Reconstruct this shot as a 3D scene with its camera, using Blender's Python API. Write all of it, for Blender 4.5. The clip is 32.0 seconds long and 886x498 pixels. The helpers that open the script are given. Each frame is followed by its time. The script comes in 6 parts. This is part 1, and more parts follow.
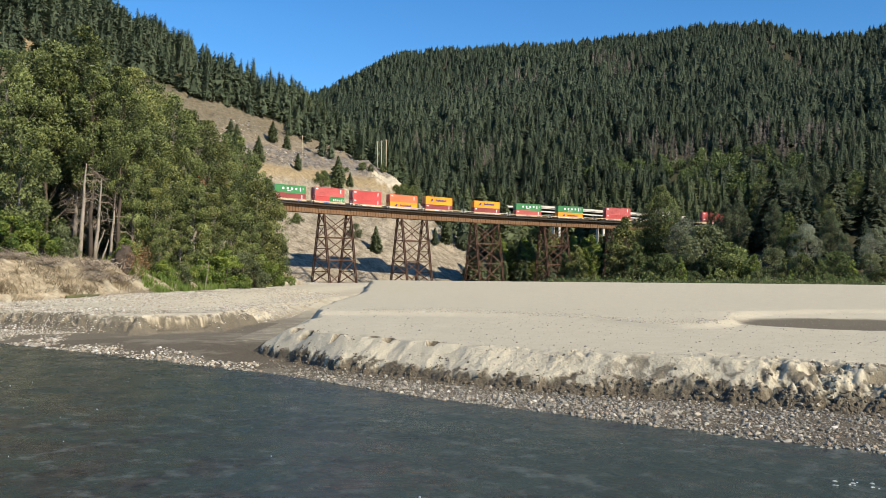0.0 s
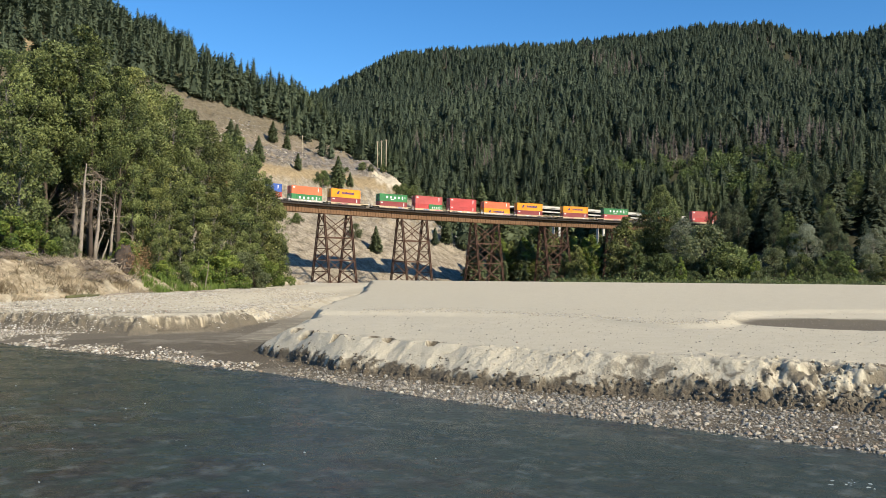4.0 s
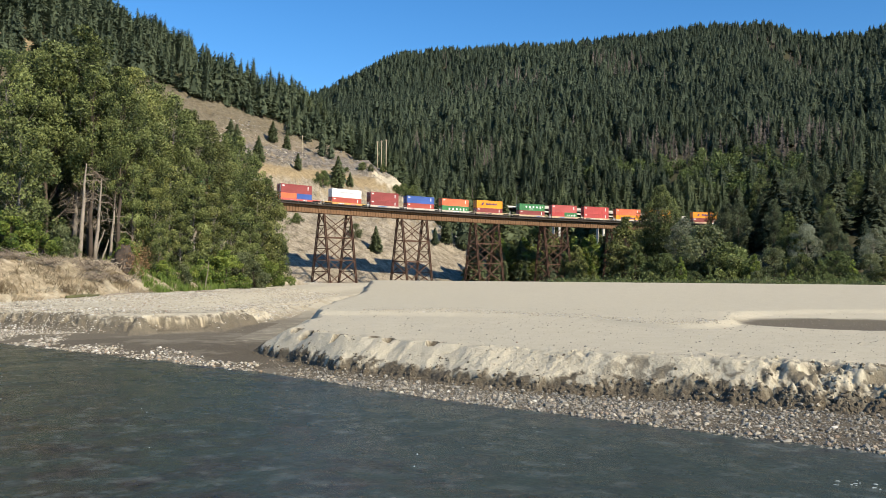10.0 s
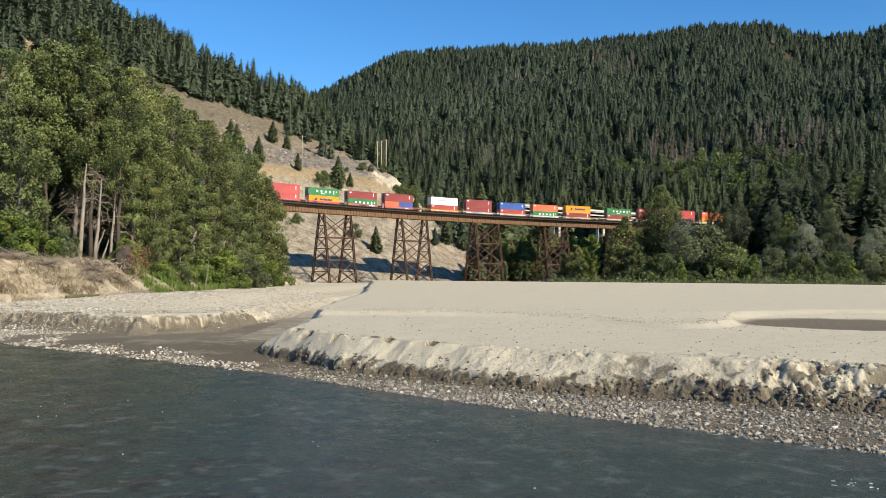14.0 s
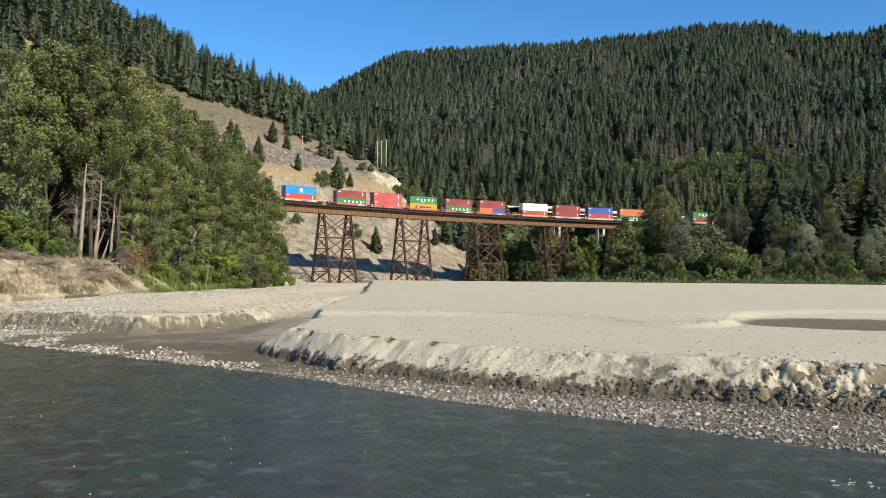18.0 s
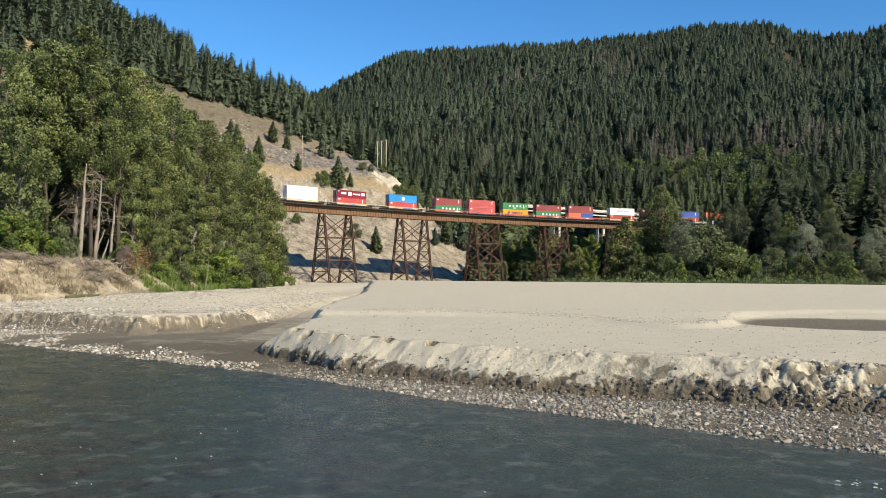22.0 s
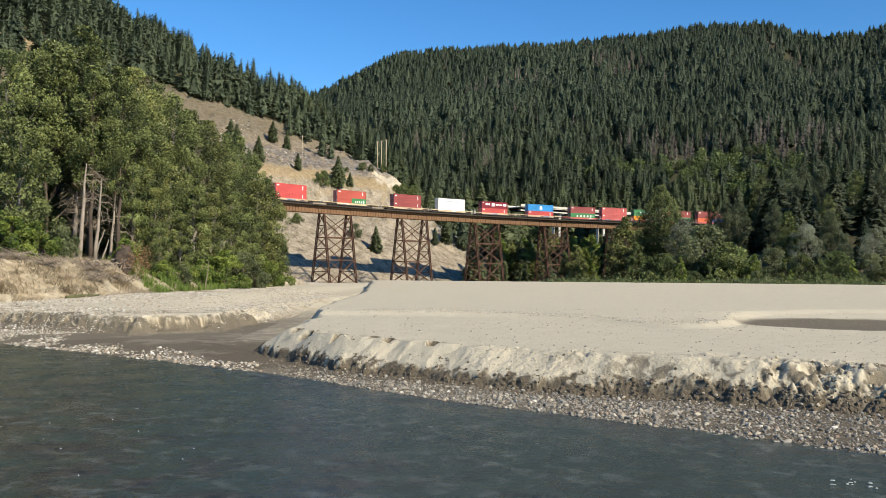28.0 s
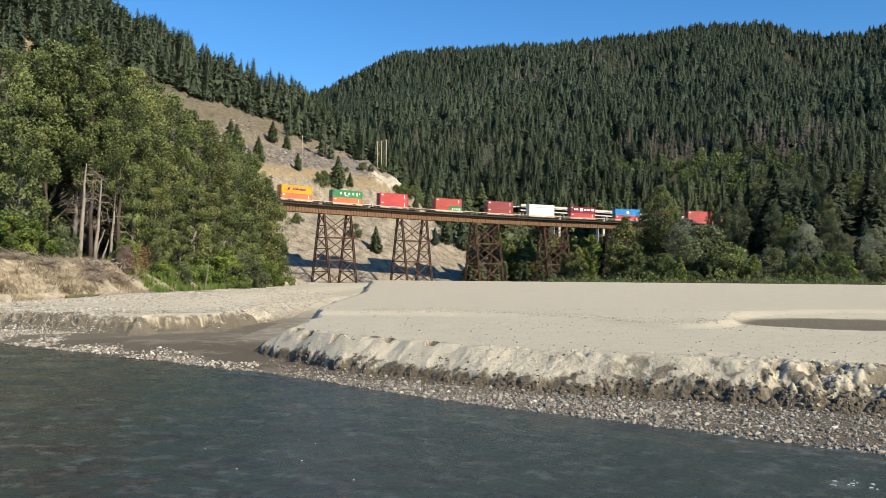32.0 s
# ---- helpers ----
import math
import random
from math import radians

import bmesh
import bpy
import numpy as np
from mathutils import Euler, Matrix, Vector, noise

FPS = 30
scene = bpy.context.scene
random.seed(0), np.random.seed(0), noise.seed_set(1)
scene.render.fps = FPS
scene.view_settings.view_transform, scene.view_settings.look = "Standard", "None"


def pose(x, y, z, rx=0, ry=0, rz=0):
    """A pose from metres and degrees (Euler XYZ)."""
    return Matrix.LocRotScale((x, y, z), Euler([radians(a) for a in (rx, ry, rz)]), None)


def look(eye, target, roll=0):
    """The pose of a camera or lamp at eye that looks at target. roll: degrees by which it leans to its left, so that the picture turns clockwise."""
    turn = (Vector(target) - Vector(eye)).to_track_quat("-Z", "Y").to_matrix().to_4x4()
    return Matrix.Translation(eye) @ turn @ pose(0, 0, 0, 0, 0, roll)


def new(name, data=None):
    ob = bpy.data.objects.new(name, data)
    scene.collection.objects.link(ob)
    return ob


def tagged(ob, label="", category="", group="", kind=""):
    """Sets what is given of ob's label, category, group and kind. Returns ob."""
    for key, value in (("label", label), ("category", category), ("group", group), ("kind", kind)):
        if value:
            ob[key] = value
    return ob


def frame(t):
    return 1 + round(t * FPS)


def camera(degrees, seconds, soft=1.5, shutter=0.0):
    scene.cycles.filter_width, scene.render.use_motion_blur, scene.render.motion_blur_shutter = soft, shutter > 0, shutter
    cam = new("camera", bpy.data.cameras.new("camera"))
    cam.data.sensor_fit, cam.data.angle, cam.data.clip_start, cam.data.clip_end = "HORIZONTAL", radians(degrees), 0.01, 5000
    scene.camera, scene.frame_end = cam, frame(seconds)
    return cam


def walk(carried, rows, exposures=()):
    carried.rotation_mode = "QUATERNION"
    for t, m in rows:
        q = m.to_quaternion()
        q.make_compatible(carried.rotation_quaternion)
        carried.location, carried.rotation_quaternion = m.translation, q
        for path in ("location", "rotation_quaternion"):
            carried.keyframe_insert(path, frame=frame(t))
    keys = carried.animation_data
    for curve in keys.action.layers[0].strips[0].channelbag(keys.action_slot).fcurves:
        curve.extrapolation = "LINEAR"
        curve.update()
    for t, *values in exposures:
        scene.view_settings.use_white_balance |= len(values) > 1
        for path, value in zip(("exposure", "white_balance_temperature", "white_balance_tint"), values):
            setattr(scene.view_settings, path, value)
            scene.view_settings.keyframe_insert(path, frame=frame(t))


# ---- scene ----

# ---------------------------------------------------------------- camera
EYE = Vector((0.0, 0.0, 4.0))
cam = camera(55.0, 32.0, soft=0.56)
STILL = look(EYE, (0.0, 1000.0, 34.2), 0.567)
walk(cam, [(0.0, STILL), (32.0, STILL)], [(0.0, 0.54), (32.0, 0.54)])

# ---------------------------------------------------------------- light
SUN_TO = Vector((0.60, -0.62, 0.50)).normalized()
world = bpy.data.worlds.new("sky")
scene.world = world
world.use_nodes = True
wn = world.node_tree.nodes
sky = wn.new("ShaderNodeTexSky")
sky.sky_type = 'NISHITA'
sky.sun_disc = False
sky.sun_elevation = math.asin(SUN_TO.z)
sky.sun_rotation = math.atan2(SUN_TO.x, SUN_TO.y)
sky.altitude = 900.0
sky.air_density, sky.dust_density, sky.ozone_density = 1.0, 0.0, 4.5
wn["Background"].inputs["Strength"].default_value = 0.115
clear = wn.new("ShaderNodeHueSaturation")
clear.inputs["Saturation"].default_value = 1.22
world.node_tree.links.new(sky.outputs[0], clear.inputs["Color"])
world.node_tree.links.new(clear.outputs[0], wn["Background"].inputs["Color"])
sun = new("sun", bpy.data.lights.new("sun", 'SUN'))
sun.data.energy = 5.0
sun.data.angle = radians(0.53)
sun.data.color = (1.0, 0.89, 0.72)
sun.matrix_world = look(SUN_TO * 100, (0, 0, 0))


# ---------------------------------------------------------------- materials
def material(name, rough=0.8, metal=0.0, spec=0.3):
    m = bpy.data.materials.new(name)
    m.use_nodes = True
    b = m.node_tree.nodes["Principled BSDF"]
    b.inputs["Roughness"].default_value = rough
    b.inputs["Metallic"].default_value = metal
    b.inputs["Specular IOR Level"].default_value = spec
    return m, m.node_tree.nodes, m.node_tree.links, b


def noise_tex(n, l, scale, detail=5.0, rough=0.6, vec=None, stretch=None):
    t = n.new("ShaderNodeTexNoise")
    t.inputs["Scale"].default_value = scale
    t.inputs["Detail"].default_value = detail
    t.inputs["Roughness"].default_value = rough
    if vec is None:
        c = n.new("ShaderNodeTexCoord")
        vec = c.outputs["Object"]
    if stretch:
        mp = n.new("ShaderNodeMapping")
        mp.inputs["Scale"].default_value = stretch
        l.new(vec, mp.inputs["Vector"])
        vec = mp.outputs["Vector"]
    l.new(vec, t.inputs["Vector"])
    return t.outputs["Fac"]


def ramp(n, l, fac, stops):
    r = n.new("ShaderNodeValToRGB")
    e = r.color_ramp.elements
    while len(e) < len(stops):
        e.new(0.5)
    for el, (p, c) in zip(e, stops):
        el.position = p
        el.color = (*c, 1) if len(c) == 3 else c
    l.new(fac, r.inputs["Fac"])
    return r.outputs["Color"]


def mix(n, l, fac, a, b, blend='MIX'):
    m = n.new("ShaderNodeMix")
    m.data_type = 'RGBA'
    m.blend_type = blend
    for key, v in ((0, fac), (6, a), (7, b)):
        if isinstance(v, (int, float)):
            m.inputs[key].default_value = v if key == 0 else (v, v, v, 1)
        elif isinstance(v, tuple):
            m.inputs[key].default_value = (*v, 1)
        else:
            l.new(v, m.inputs[key])
    return m.outputs[2]


def bump(n, l, b, height, strength=0.4, dist=0.1):
    k = n.new("ShaderNodeBump")
    k.inputs["Strength"].default_value = strength
    k.inputs["Distance"].default_value = dist
    l.new(height, k.inputs["Height"])
    l.new(k.outputs["Normal"], b.inputs["Normal"])


def painted(name, col, rough=0.55, metal=0.0, wear=(0.12, 0.07, 0.04), amount=0.35, scale=0.8, bumpy=0.15):
    """Plain colour with blotches, streaks and a little rust or dirt."""
    m, n, l, b = material(name, rough, metal)
    big = noise_tex(n, l, scale, 4)
    fine = noise_tex(n, l, scale * 9, 6, 0.7, None, (1, 1, 0.35))
    base = ramp(n, l, big, [(0.3, tuple(c * 0.82 for c in col)), (0.7, tuple(min(1, c * 1.12) for c in col))])
    spots = ramp(n, l, fine, [(0.52, (0, 0, 0)), (0.72, (amount, amount, amount))])
    l.new(mix(n, l, spots, base, wear), b.inputs["Base Color"])
    bump(n, l, b, fine, bumpy, 0.02)
    return m


# ---------------------------------------------------------------- railway line
RAIL_Z = 25.9
ARC_R, ARC_X, ARC_Y, ARC_TH = 355.4, 1.2, 304.5, 0.6048
ARC_A, ARC_B = -110.0, 170.0
REV_R, REV_LEN = 230.0, 150.0


def arc_point(s):
    a = ARC_TH - s / ARC_R / 2
    c = s * math.sin(s / ARC_R / 2) / (s / ARC_R / 2) if abs(s) > 1e-6 else 0.0
    return ARC_X + c * math.cos(a), ARC_Y + c * math.sin(a), ARC_TH - s / ARC_R


def track(s):
    """Place on the line at s metres, and its heading. Left of the bridge it bends back along the hill, on the far side it runs straight."""
    if s > ARC_B:
        x, y, th = arc_point(ARC_B)
        d = s - ARC_B
        return x + d * math.cos(th), y + d * math.sin(th), th
    if s >= ARC_A:
        return arc_point(s)
    x, y, th = arc_point(ARC_A)
    d = min(ARC_A - s, REV_LEN)
    th2 = th - d / REV_R
    m = (th + th2) / 2
    c = 2 * REV_R * math.sin(d / REV_R / 2)
    x, y = x - c * math.cos(m), y - c * math.sin(m)
    d = max(0.0, ARC_A - s - REV_LEN)
    return x - d * math.cos(th2), y - d * math.sin(th2), th2


def rail_z(s):
    return RAIL_Z - 0.0013 * max(-120.0, min(200.0, s))


def on_track(s, off=0.0, up=0.0):
    """World place beside the line: off metres to the far side, up metres over the rail."""
    x, y, th = track(s)
    return Vector((x - off * math.sin(th), y + off * math.cos(th), rail_z(s) + up))


# ---------------------------------------------------------------- the lie of the land
def smooth(a, b, v):
    t = np.clip((v - a) / (b - a), 0, 1)
    return t * t * (3 - 2 * t)


def hash2(ix, iy, seed):
    h = np.sin(ix * 127.1 + iy * 311.7 + seed * 74.7) * 43758.5453
    return h - np.floor(h)


def vnoise(x, y, seed=0):
    ix, iy = np.floor(x), np.floor(y)
    fx, fy = x - ix, y - iy
    fx, fy = fx * fx * (3 - 2 * fx), fy * fy * (3 - 2 * fy)
    a, b = hash2(ix, iy, seed), hash2(ix + 1, iy, seed)
    c, d = hash2(ix, iy + 1, seed), hash2(ix + 1, iy + 1, seed)
    return (a + (b - a) * fx) * (1 - fy) + (c + (d - c) * fx) * fy


def fbm(x, y, octaves=4, seed=0):
    s, amp = 0, 0.5
    for o in range(octaves):
        s = s + amp * (vnoise(x * 2 ** o + 17 * o, y * 2 ** o - 9 * o, seed + o) - 0.5)
        amp *= 0.5
    return s


PITS = ((-2.75, 34.6, 0.30, 0.55), (-0.35, 32.7, 0.36, 0.65), (-2.1, 34.0, 0.22, 0.35), (-4.3, 35.6, 0.30, 0.45), (-5.9, 38.0, 0.30, 0.4), (-6.6, 39.2, 0.25, 0.4), (13.2, 25.0, 0.40, 0.6), (14.1, 24.2, 0.36, 0.6))


def shore_y(X):
    return np.interp(X, [-60, -25, -14, -7, 0, 5, 10, 14, 60], [76, 47.5, 39.5, 34.2, 27.4, 23.6, 19.6, 17.2, -6])


def toe_y(X):
    return np.interp(X, [-12, -9, -4, 0, 4, 8, 12, 16, 60], [44.4, 40.4, 33.4, 29.9, 27.4, 25.6, 23.2, 21.2, 0])


SAMPLE_S = np.arange(-420.0, 560.0, 6.0)
LINE = np.array([(*track(s)[:2], rail_z(s)) for s in SAMPLE_S])


def line_dist(X, Y, on_bridge):
    """Distance to the railway, on the bridge or off it, and its height there."""
    d = np.full(X.shape, 1e9)
    z = np.zeros(X.shape)
    for (x0, y0, z0), s0 in zip(LINE, SAMPLE_S):
        if (-128 < s0 < 120) == on_bridge:
            q = np.hypot(X - x0, Y - y0)
            w = q < d
            d, z = np.where(w, q, d), np.where(w, z0, z)
    return np.maximum(0, np.sqrt(np.maximum(0, d * d - 4.0))), z


def eased(X, w, xs, zs):
    return sum(np.interp(X + w * k, xs, zs) for k in (-1, -0.5, 0, 0.5, 1)) / 5


def ridge_left(X):
    return eased(X, 18, [-900, -400, -192, -133, -87, -52, -23, -6, 14], [410, 246, 142, 108, 93, 73, 50, 36, 8])


def ridge_right(X):
    return eased(X, 22, [-1400, -600, -234, -140, -84, 0, 100, 200, 280, 350, 418, 488, 555, 600, 645, 690, 735, 784, 1400], [330, 250, 300, 354, 384, 392, 396, 396, 407, 411, 421, 426, 430, 422, 403, 400, 404, 412, 560])


def step_y(X):
    return eased(X, 2.5, [-10, -6, 0, 7, 11.5, 13, 15, 20, 40], [52, 52.5, 54, 50, 42.5, 39.5, 45, 59, 66])


def bank_foot(Y):
    return np.interp(Y, [50, 57, 63, 70, 78, 90, 170, 400], [-60, -42, -35.5, -31, -29, -28.5, -30.5, -34])


def land(X, Y):
    """Height of the ground."""
    n1 = fbm(X * 0.25, Y * 0.25, 4, 3)
    n2 = fbm(X * 0.9, Y * 0.9, 4, 11)
    ys, yt = shore_y(X), toe_y(X)
    # river bed and wet edge
    base = np.where(Y < ys, np.maximum(-1.5, 0.16 * (Y - ys)), 0.07 * (Y - ys))
    gully = 0.011 * np.clip(Y - 45, 0, 60) - 0.5 * smooth(150, 240, Y)
    base = np.minimum(base, 0.30 + gully)
    base = base + 0.05 * n2
    # sand bar: eroded face, flat top, a second step and the broad hump
    east = smooth(3, 7.5, X)
    rough = n1 * 1.5 + n2 * 0.6
    e = Y - yt + rough
    jag = e + (0.55 - 0.3 * east) * fbm(X * 2.6, Y * 2.6, 4, 5) + 0.35 * fbm(X * 7.0, Y * 7.0, 3, 6)
    face = 0.26 + np.where(e < 0, 0.2 * e, (0.46 + 0.16 * east) * e)
    scarp = (0.24 + 0.25 * n1) * (1 - 0.5 * east) * smooth(-0.15, 0.25 + 0.3 * east, jag)
    top = 1.43 + 0.0015 * np.maximum(0, Y - yt) + 0.14 * n1 + 0.03 * n2
    step = step_y(X) + 1.5 * n1
    top = top + 0.28 * smooth(-2.2, 0.6, Y - step) + 0.72 * smooth(60, 160, Y) - 1.6 * smooth(185, 235, Y)
    pan = np.exp(-(((X - 27) / 10) ** 2 + ((Y - 50.0) / 7.0) ** 2) ** 2)
    top = top - 0.35 * pan
    on_face = smooth(-0.2, 0.3, jag) * smooth(5.2, 1.8, e)
    across, along = 0.80 * X - 0.60 * Y, 0.60 * X + 0.80 * Y
    rill = fbm(1.3 * across, 0.16 * along, 3, 41) + 0.5 * fbm(4.2 * across, 0.30 * along, 3, 42)
    clod = 1.5 * fbm(X * 2.9, Y * 2.9 + 0.5 * n2, 4, 46)
    fine = 1.3 * fbm(X * 8.0, Y * 8.0, 3, 48)
    patchy = smooth(-0.02, 0.10, fbm(X * 0.45, Y * 0.45, 3, 52) + 0.16 * (east - 0.45))
    low = smooth(0.75, 0.15, e)
    heave = east * (0.25 + 0.75 * patchy) * (0.22 * clod + 0.18 * fbm(X * 0.7 + 0.4 * Y, Y * 0.7, 3, 53) - 0.32 * np.abs(fbm(X * 1.1, Y * 1.1 - 0.6 * X, 3, 55)) + 0.08 + 0.17 * fine) + patchy * 0.11 * clod + 0.06 * patchy * fine + low * (0.14 * clod + 0.08 * fine)
    hole = np.maximum(0, fbm(X * 1.1, Y * 1.5, 3, 47) - 0.12) * east
    face = face + on_face * (0.12 * rill * (1 - 0.4 * east) + heave - 1.6 * hole * patchy)
    top = top + on_face * (0.05 * rill + 0.5 * heave)
    for px, py, pr, pd in PITS:
        face = face - pd * smooth(pr * 1.0, pr * 0.5, np.hypot(X - px, 0.8 * (Y - py)) + 0.5 * fbm(X * 3, Y * 3, 3, 9))
    bar = np.where(Y > yt - 2.5, np.minimum(face + scarp, top), -9)
    left_edge = np.interp(Y, [45, 52, 57, 66, 80, 93, 135, 200, 300], [-9.3, -9.0, -8.9, -9.4, -9.7, -9.3, -12.4, -18.0, -24]) + 1.2 * n1 + 0.5 * n2
    bar = np.minimum(bar, 0.2 + np.interp(Y, [50, 56], [0.62, 1.5]) * (X - left_edge) + gully)
    # low gravel terrace across the gully
    ty = np.interp(X, [-60, -29, -18, -14], [72, 54.5, 48.5, 52]) + 1.6 * n1 + 0.7 * n2
    tj = Y - ty + 1.3 * fbm(0.6 * (X + 1.1 * Y), 0.9 * (Y - 0.3 * X), 4, 19) + 0.4 * fbm(2.2 * (X + 0.9 * Y), 3 * Y, 3, 20)
    bite = tj + 0.6 * fbm(1.5 * (X + 0.5 * Y), 1.2 * Y, 4, 24) + 0.5 * fbm(4.0 * X, 3.0 * Y, 3, 25)
    flute = 0.10 * fbm(X * 1.2, Y * 1.6, 4, 26) + 0.12 * fbm(X * 4.0, Y * 4.0, 3, 23)
    under = smooth(0.04, 0.14, fbm(X * 1.9, Y * 1.2, 3, 28)) * smooth(0.9, 1.3, bite) * smooth(2.3, 1.7, bite)
    apron = 0.20 + np.where(Y < ty, 0.12, 0.24) * (Y - ty) + smooth(-0.3, 0.8, tj) * flute + 0.12 * smooth(0.0, 0.3, tj)
    ter = np.minimum(apron + 0.46 * smooth(0.7, 2.2, bite) - 0.25 * under, 1.42 - 0.0030 * (Y - ty) + 0.034 * np.clip(Y - ty - 3.0, 0, 19) * smooth(-15.5, -21, X) + 0.10 * n1 + 0.03 * n2)
    ter = ter - 0.4 * smooth(150, 240, Y)
    right_edge = -13.2 + 0.02 * np.maximum(0, Y - 58) - 0.06 * np.maximum(0, Y - 125) + 1.2 * n1 + 0.9 * n2 + 1.1 * fbm(X * 1.6, Y * 0.9, 4, 27)
    ter = np.minimum(ter, 0.2 + np.interp(Y, [57, 68], [0.9, 0.24]) * (right_edge + np.interp(Y, [57, 68], [0.0, 1.6]) - X) + gully)
    z = np.maximum(np.maximum(bar, ter), base)
    # wooded bank
    foot = bank_foot(Y) + 2.4 * n1
    bank = 2.2 + np.minimum(2.8, 0.62 * np.maximum(0, foot - X)) + 0.06 * np.maximum(0, foot - 6 - X) + 0.5 * n2
    bank = np.where((foot - X > 0) & (Y > 52) & (Y < 230), 0.8 + (bank - 0.8) * smooth(212, 178, Y), -9)
    z = np.maximum(z, bank)
    # far side of the valley floor, rising under the wood on the far bank
    rise = 0.8 + 0.38 * np.maximum(0, X - 82 + 6 * n1) * smooth(222, 300, Y)
    z = np.where(Y > 215, np.maximum(z, np.minimum(rise, 26)), z)
    # hill with the cut slope
    d = -0.73 * (X + 75) + 0.68 * (Y - 254)
    hill = 0.60 * np.maximum(0, d + 16 * fbm(X * 0.022, Y * 0.022, 3, 2))
    bench = 46.0
    hill = hill + 7.0 * smooth(bench - 11, bench - 4, hill) - 7.0 * smooth(bench + 4, bench + 22, hill)
    crest = ridge_left(X) + 10 * fbm(X * 0.02, Y * 0.02, 3, 8)
    cleft = fbm((X + Y) * 0.055, (Y - X) * 0.012, 4, 71)
    hill = np.minimum(hill, crest) + (3.0 * n1 + 5.0 * cleft - 5.0 * np.abs(fbm(X * 0.10, Y * 0.10 + 0.05 * X, 4, 73)) * smooth(24, 40, hill)) * smooth(3, 18, hill)
    ledge = np.abs(fbm(0.07 * (X + 0.6 * Y), 0.30 * hill, 4, 75)) + 0.5 * np.abs(fbm(X * 0.33, Y * 0.33, 3, 76))
    hill = hill - 4.0 * (ledge - 0.10) * smooth(50, 56, hill) * smooth(12, 30, d) - 1.6 * np.abs(fbm(0.16 * (X + Y), 0.035 * (Y - X), 3, 78)) * smooth(4, 14, hill)
    hill = np.where(d > -5, hill, -9)
    # mountain
    run = np.clip((Y - 440 + 0.12 * np.abs(X)) / 1080, 0, 1.35)
    fold = 120 * fbm(X * 0.0036 + 3, Y * 0.0017, 4, 21) * smooth(0.05, 0.4, run) * smooth(1.02, 0.75, run)
    prof = np.where(run < 1, run ** 0.93, 1 - 0.35 * (run - 1))
    mount = 8 + (ridge_right(X * 1520 / np.maximum(Y, 700)) - 8) * prof + fold
    mount = np.where(run > 0, mount, -9)
    z = np.maximum(np.maximum(z, hill), mount)
    # bed of the railway: embankment and cutting, away from the bridge
    ld, lz = line_dist(X, Y, False)
    bed = lz - 0.75
    z = np.minimum(np.maximum(z, bed - 0.62 * np.maximum(0, ld - 3.0)), bed + 0.75 * np.maximum(0, ld - 3.4))
    # ground under the spans stays well below the girders
    ld, lz = line_dist(X, Y, True)
    z = np.where(ld < 9, np.minimum(z, lz - 4.5), z)
    # the near bank, on which the camera stands
    c = 0.633 * X + 0.774 * Y
    near = np.minimum(2.4 + 0.02 * np.maximum(0, -c), 0.42 * (4.2 - c)) + 0.15 * n1
    z = np.where(c < 8, np.maximum(near, np.minimum(z, -0.5)), z)
    return z


def land_at(x, y):
    return float(land(np.array([float(x)]), np.array([float(y)]))[0])


def mesh_np(name, verts, faces, mats=(), shade=False):
    """A mesh from arrays: verts n x 3, faces m x k."""
    me = bpy.data.meshes.new(name)
    verts = np.asarray(verts, np.float32)
    faces = np.asarray(faces, np.int32)
    k = faces.shape[1]
    me.vertices.add(len(verts))
    me.vertices.foreach_set("co", verts.ravel())
    me.loops.add(faces.size)
    me.loops.foreach_set("vertex_index", faces.ravel())
    me.polygons.add(len(faces))
    me.polygons.foreach_set("loop_start", np.arange(0, faces.size, k, dtype=np.int32))
    if shade:
        me.polygons.foreach_set("use_smooth", np.ones(len(faces), bool))
    else:
        me.polygons.foreach_set("use_smooth", np.zeros(len(faces), bool))
    for m in mats:
        me.materials.append(m)
    me.update()
    me.validate()
    return me


def float_attr(me, name, values):
    a = me.attributes.new(name, 'FLOAT', 'POINT')
    a.data.foreach_set("value", np.asarray(values, np.float32).ravel())


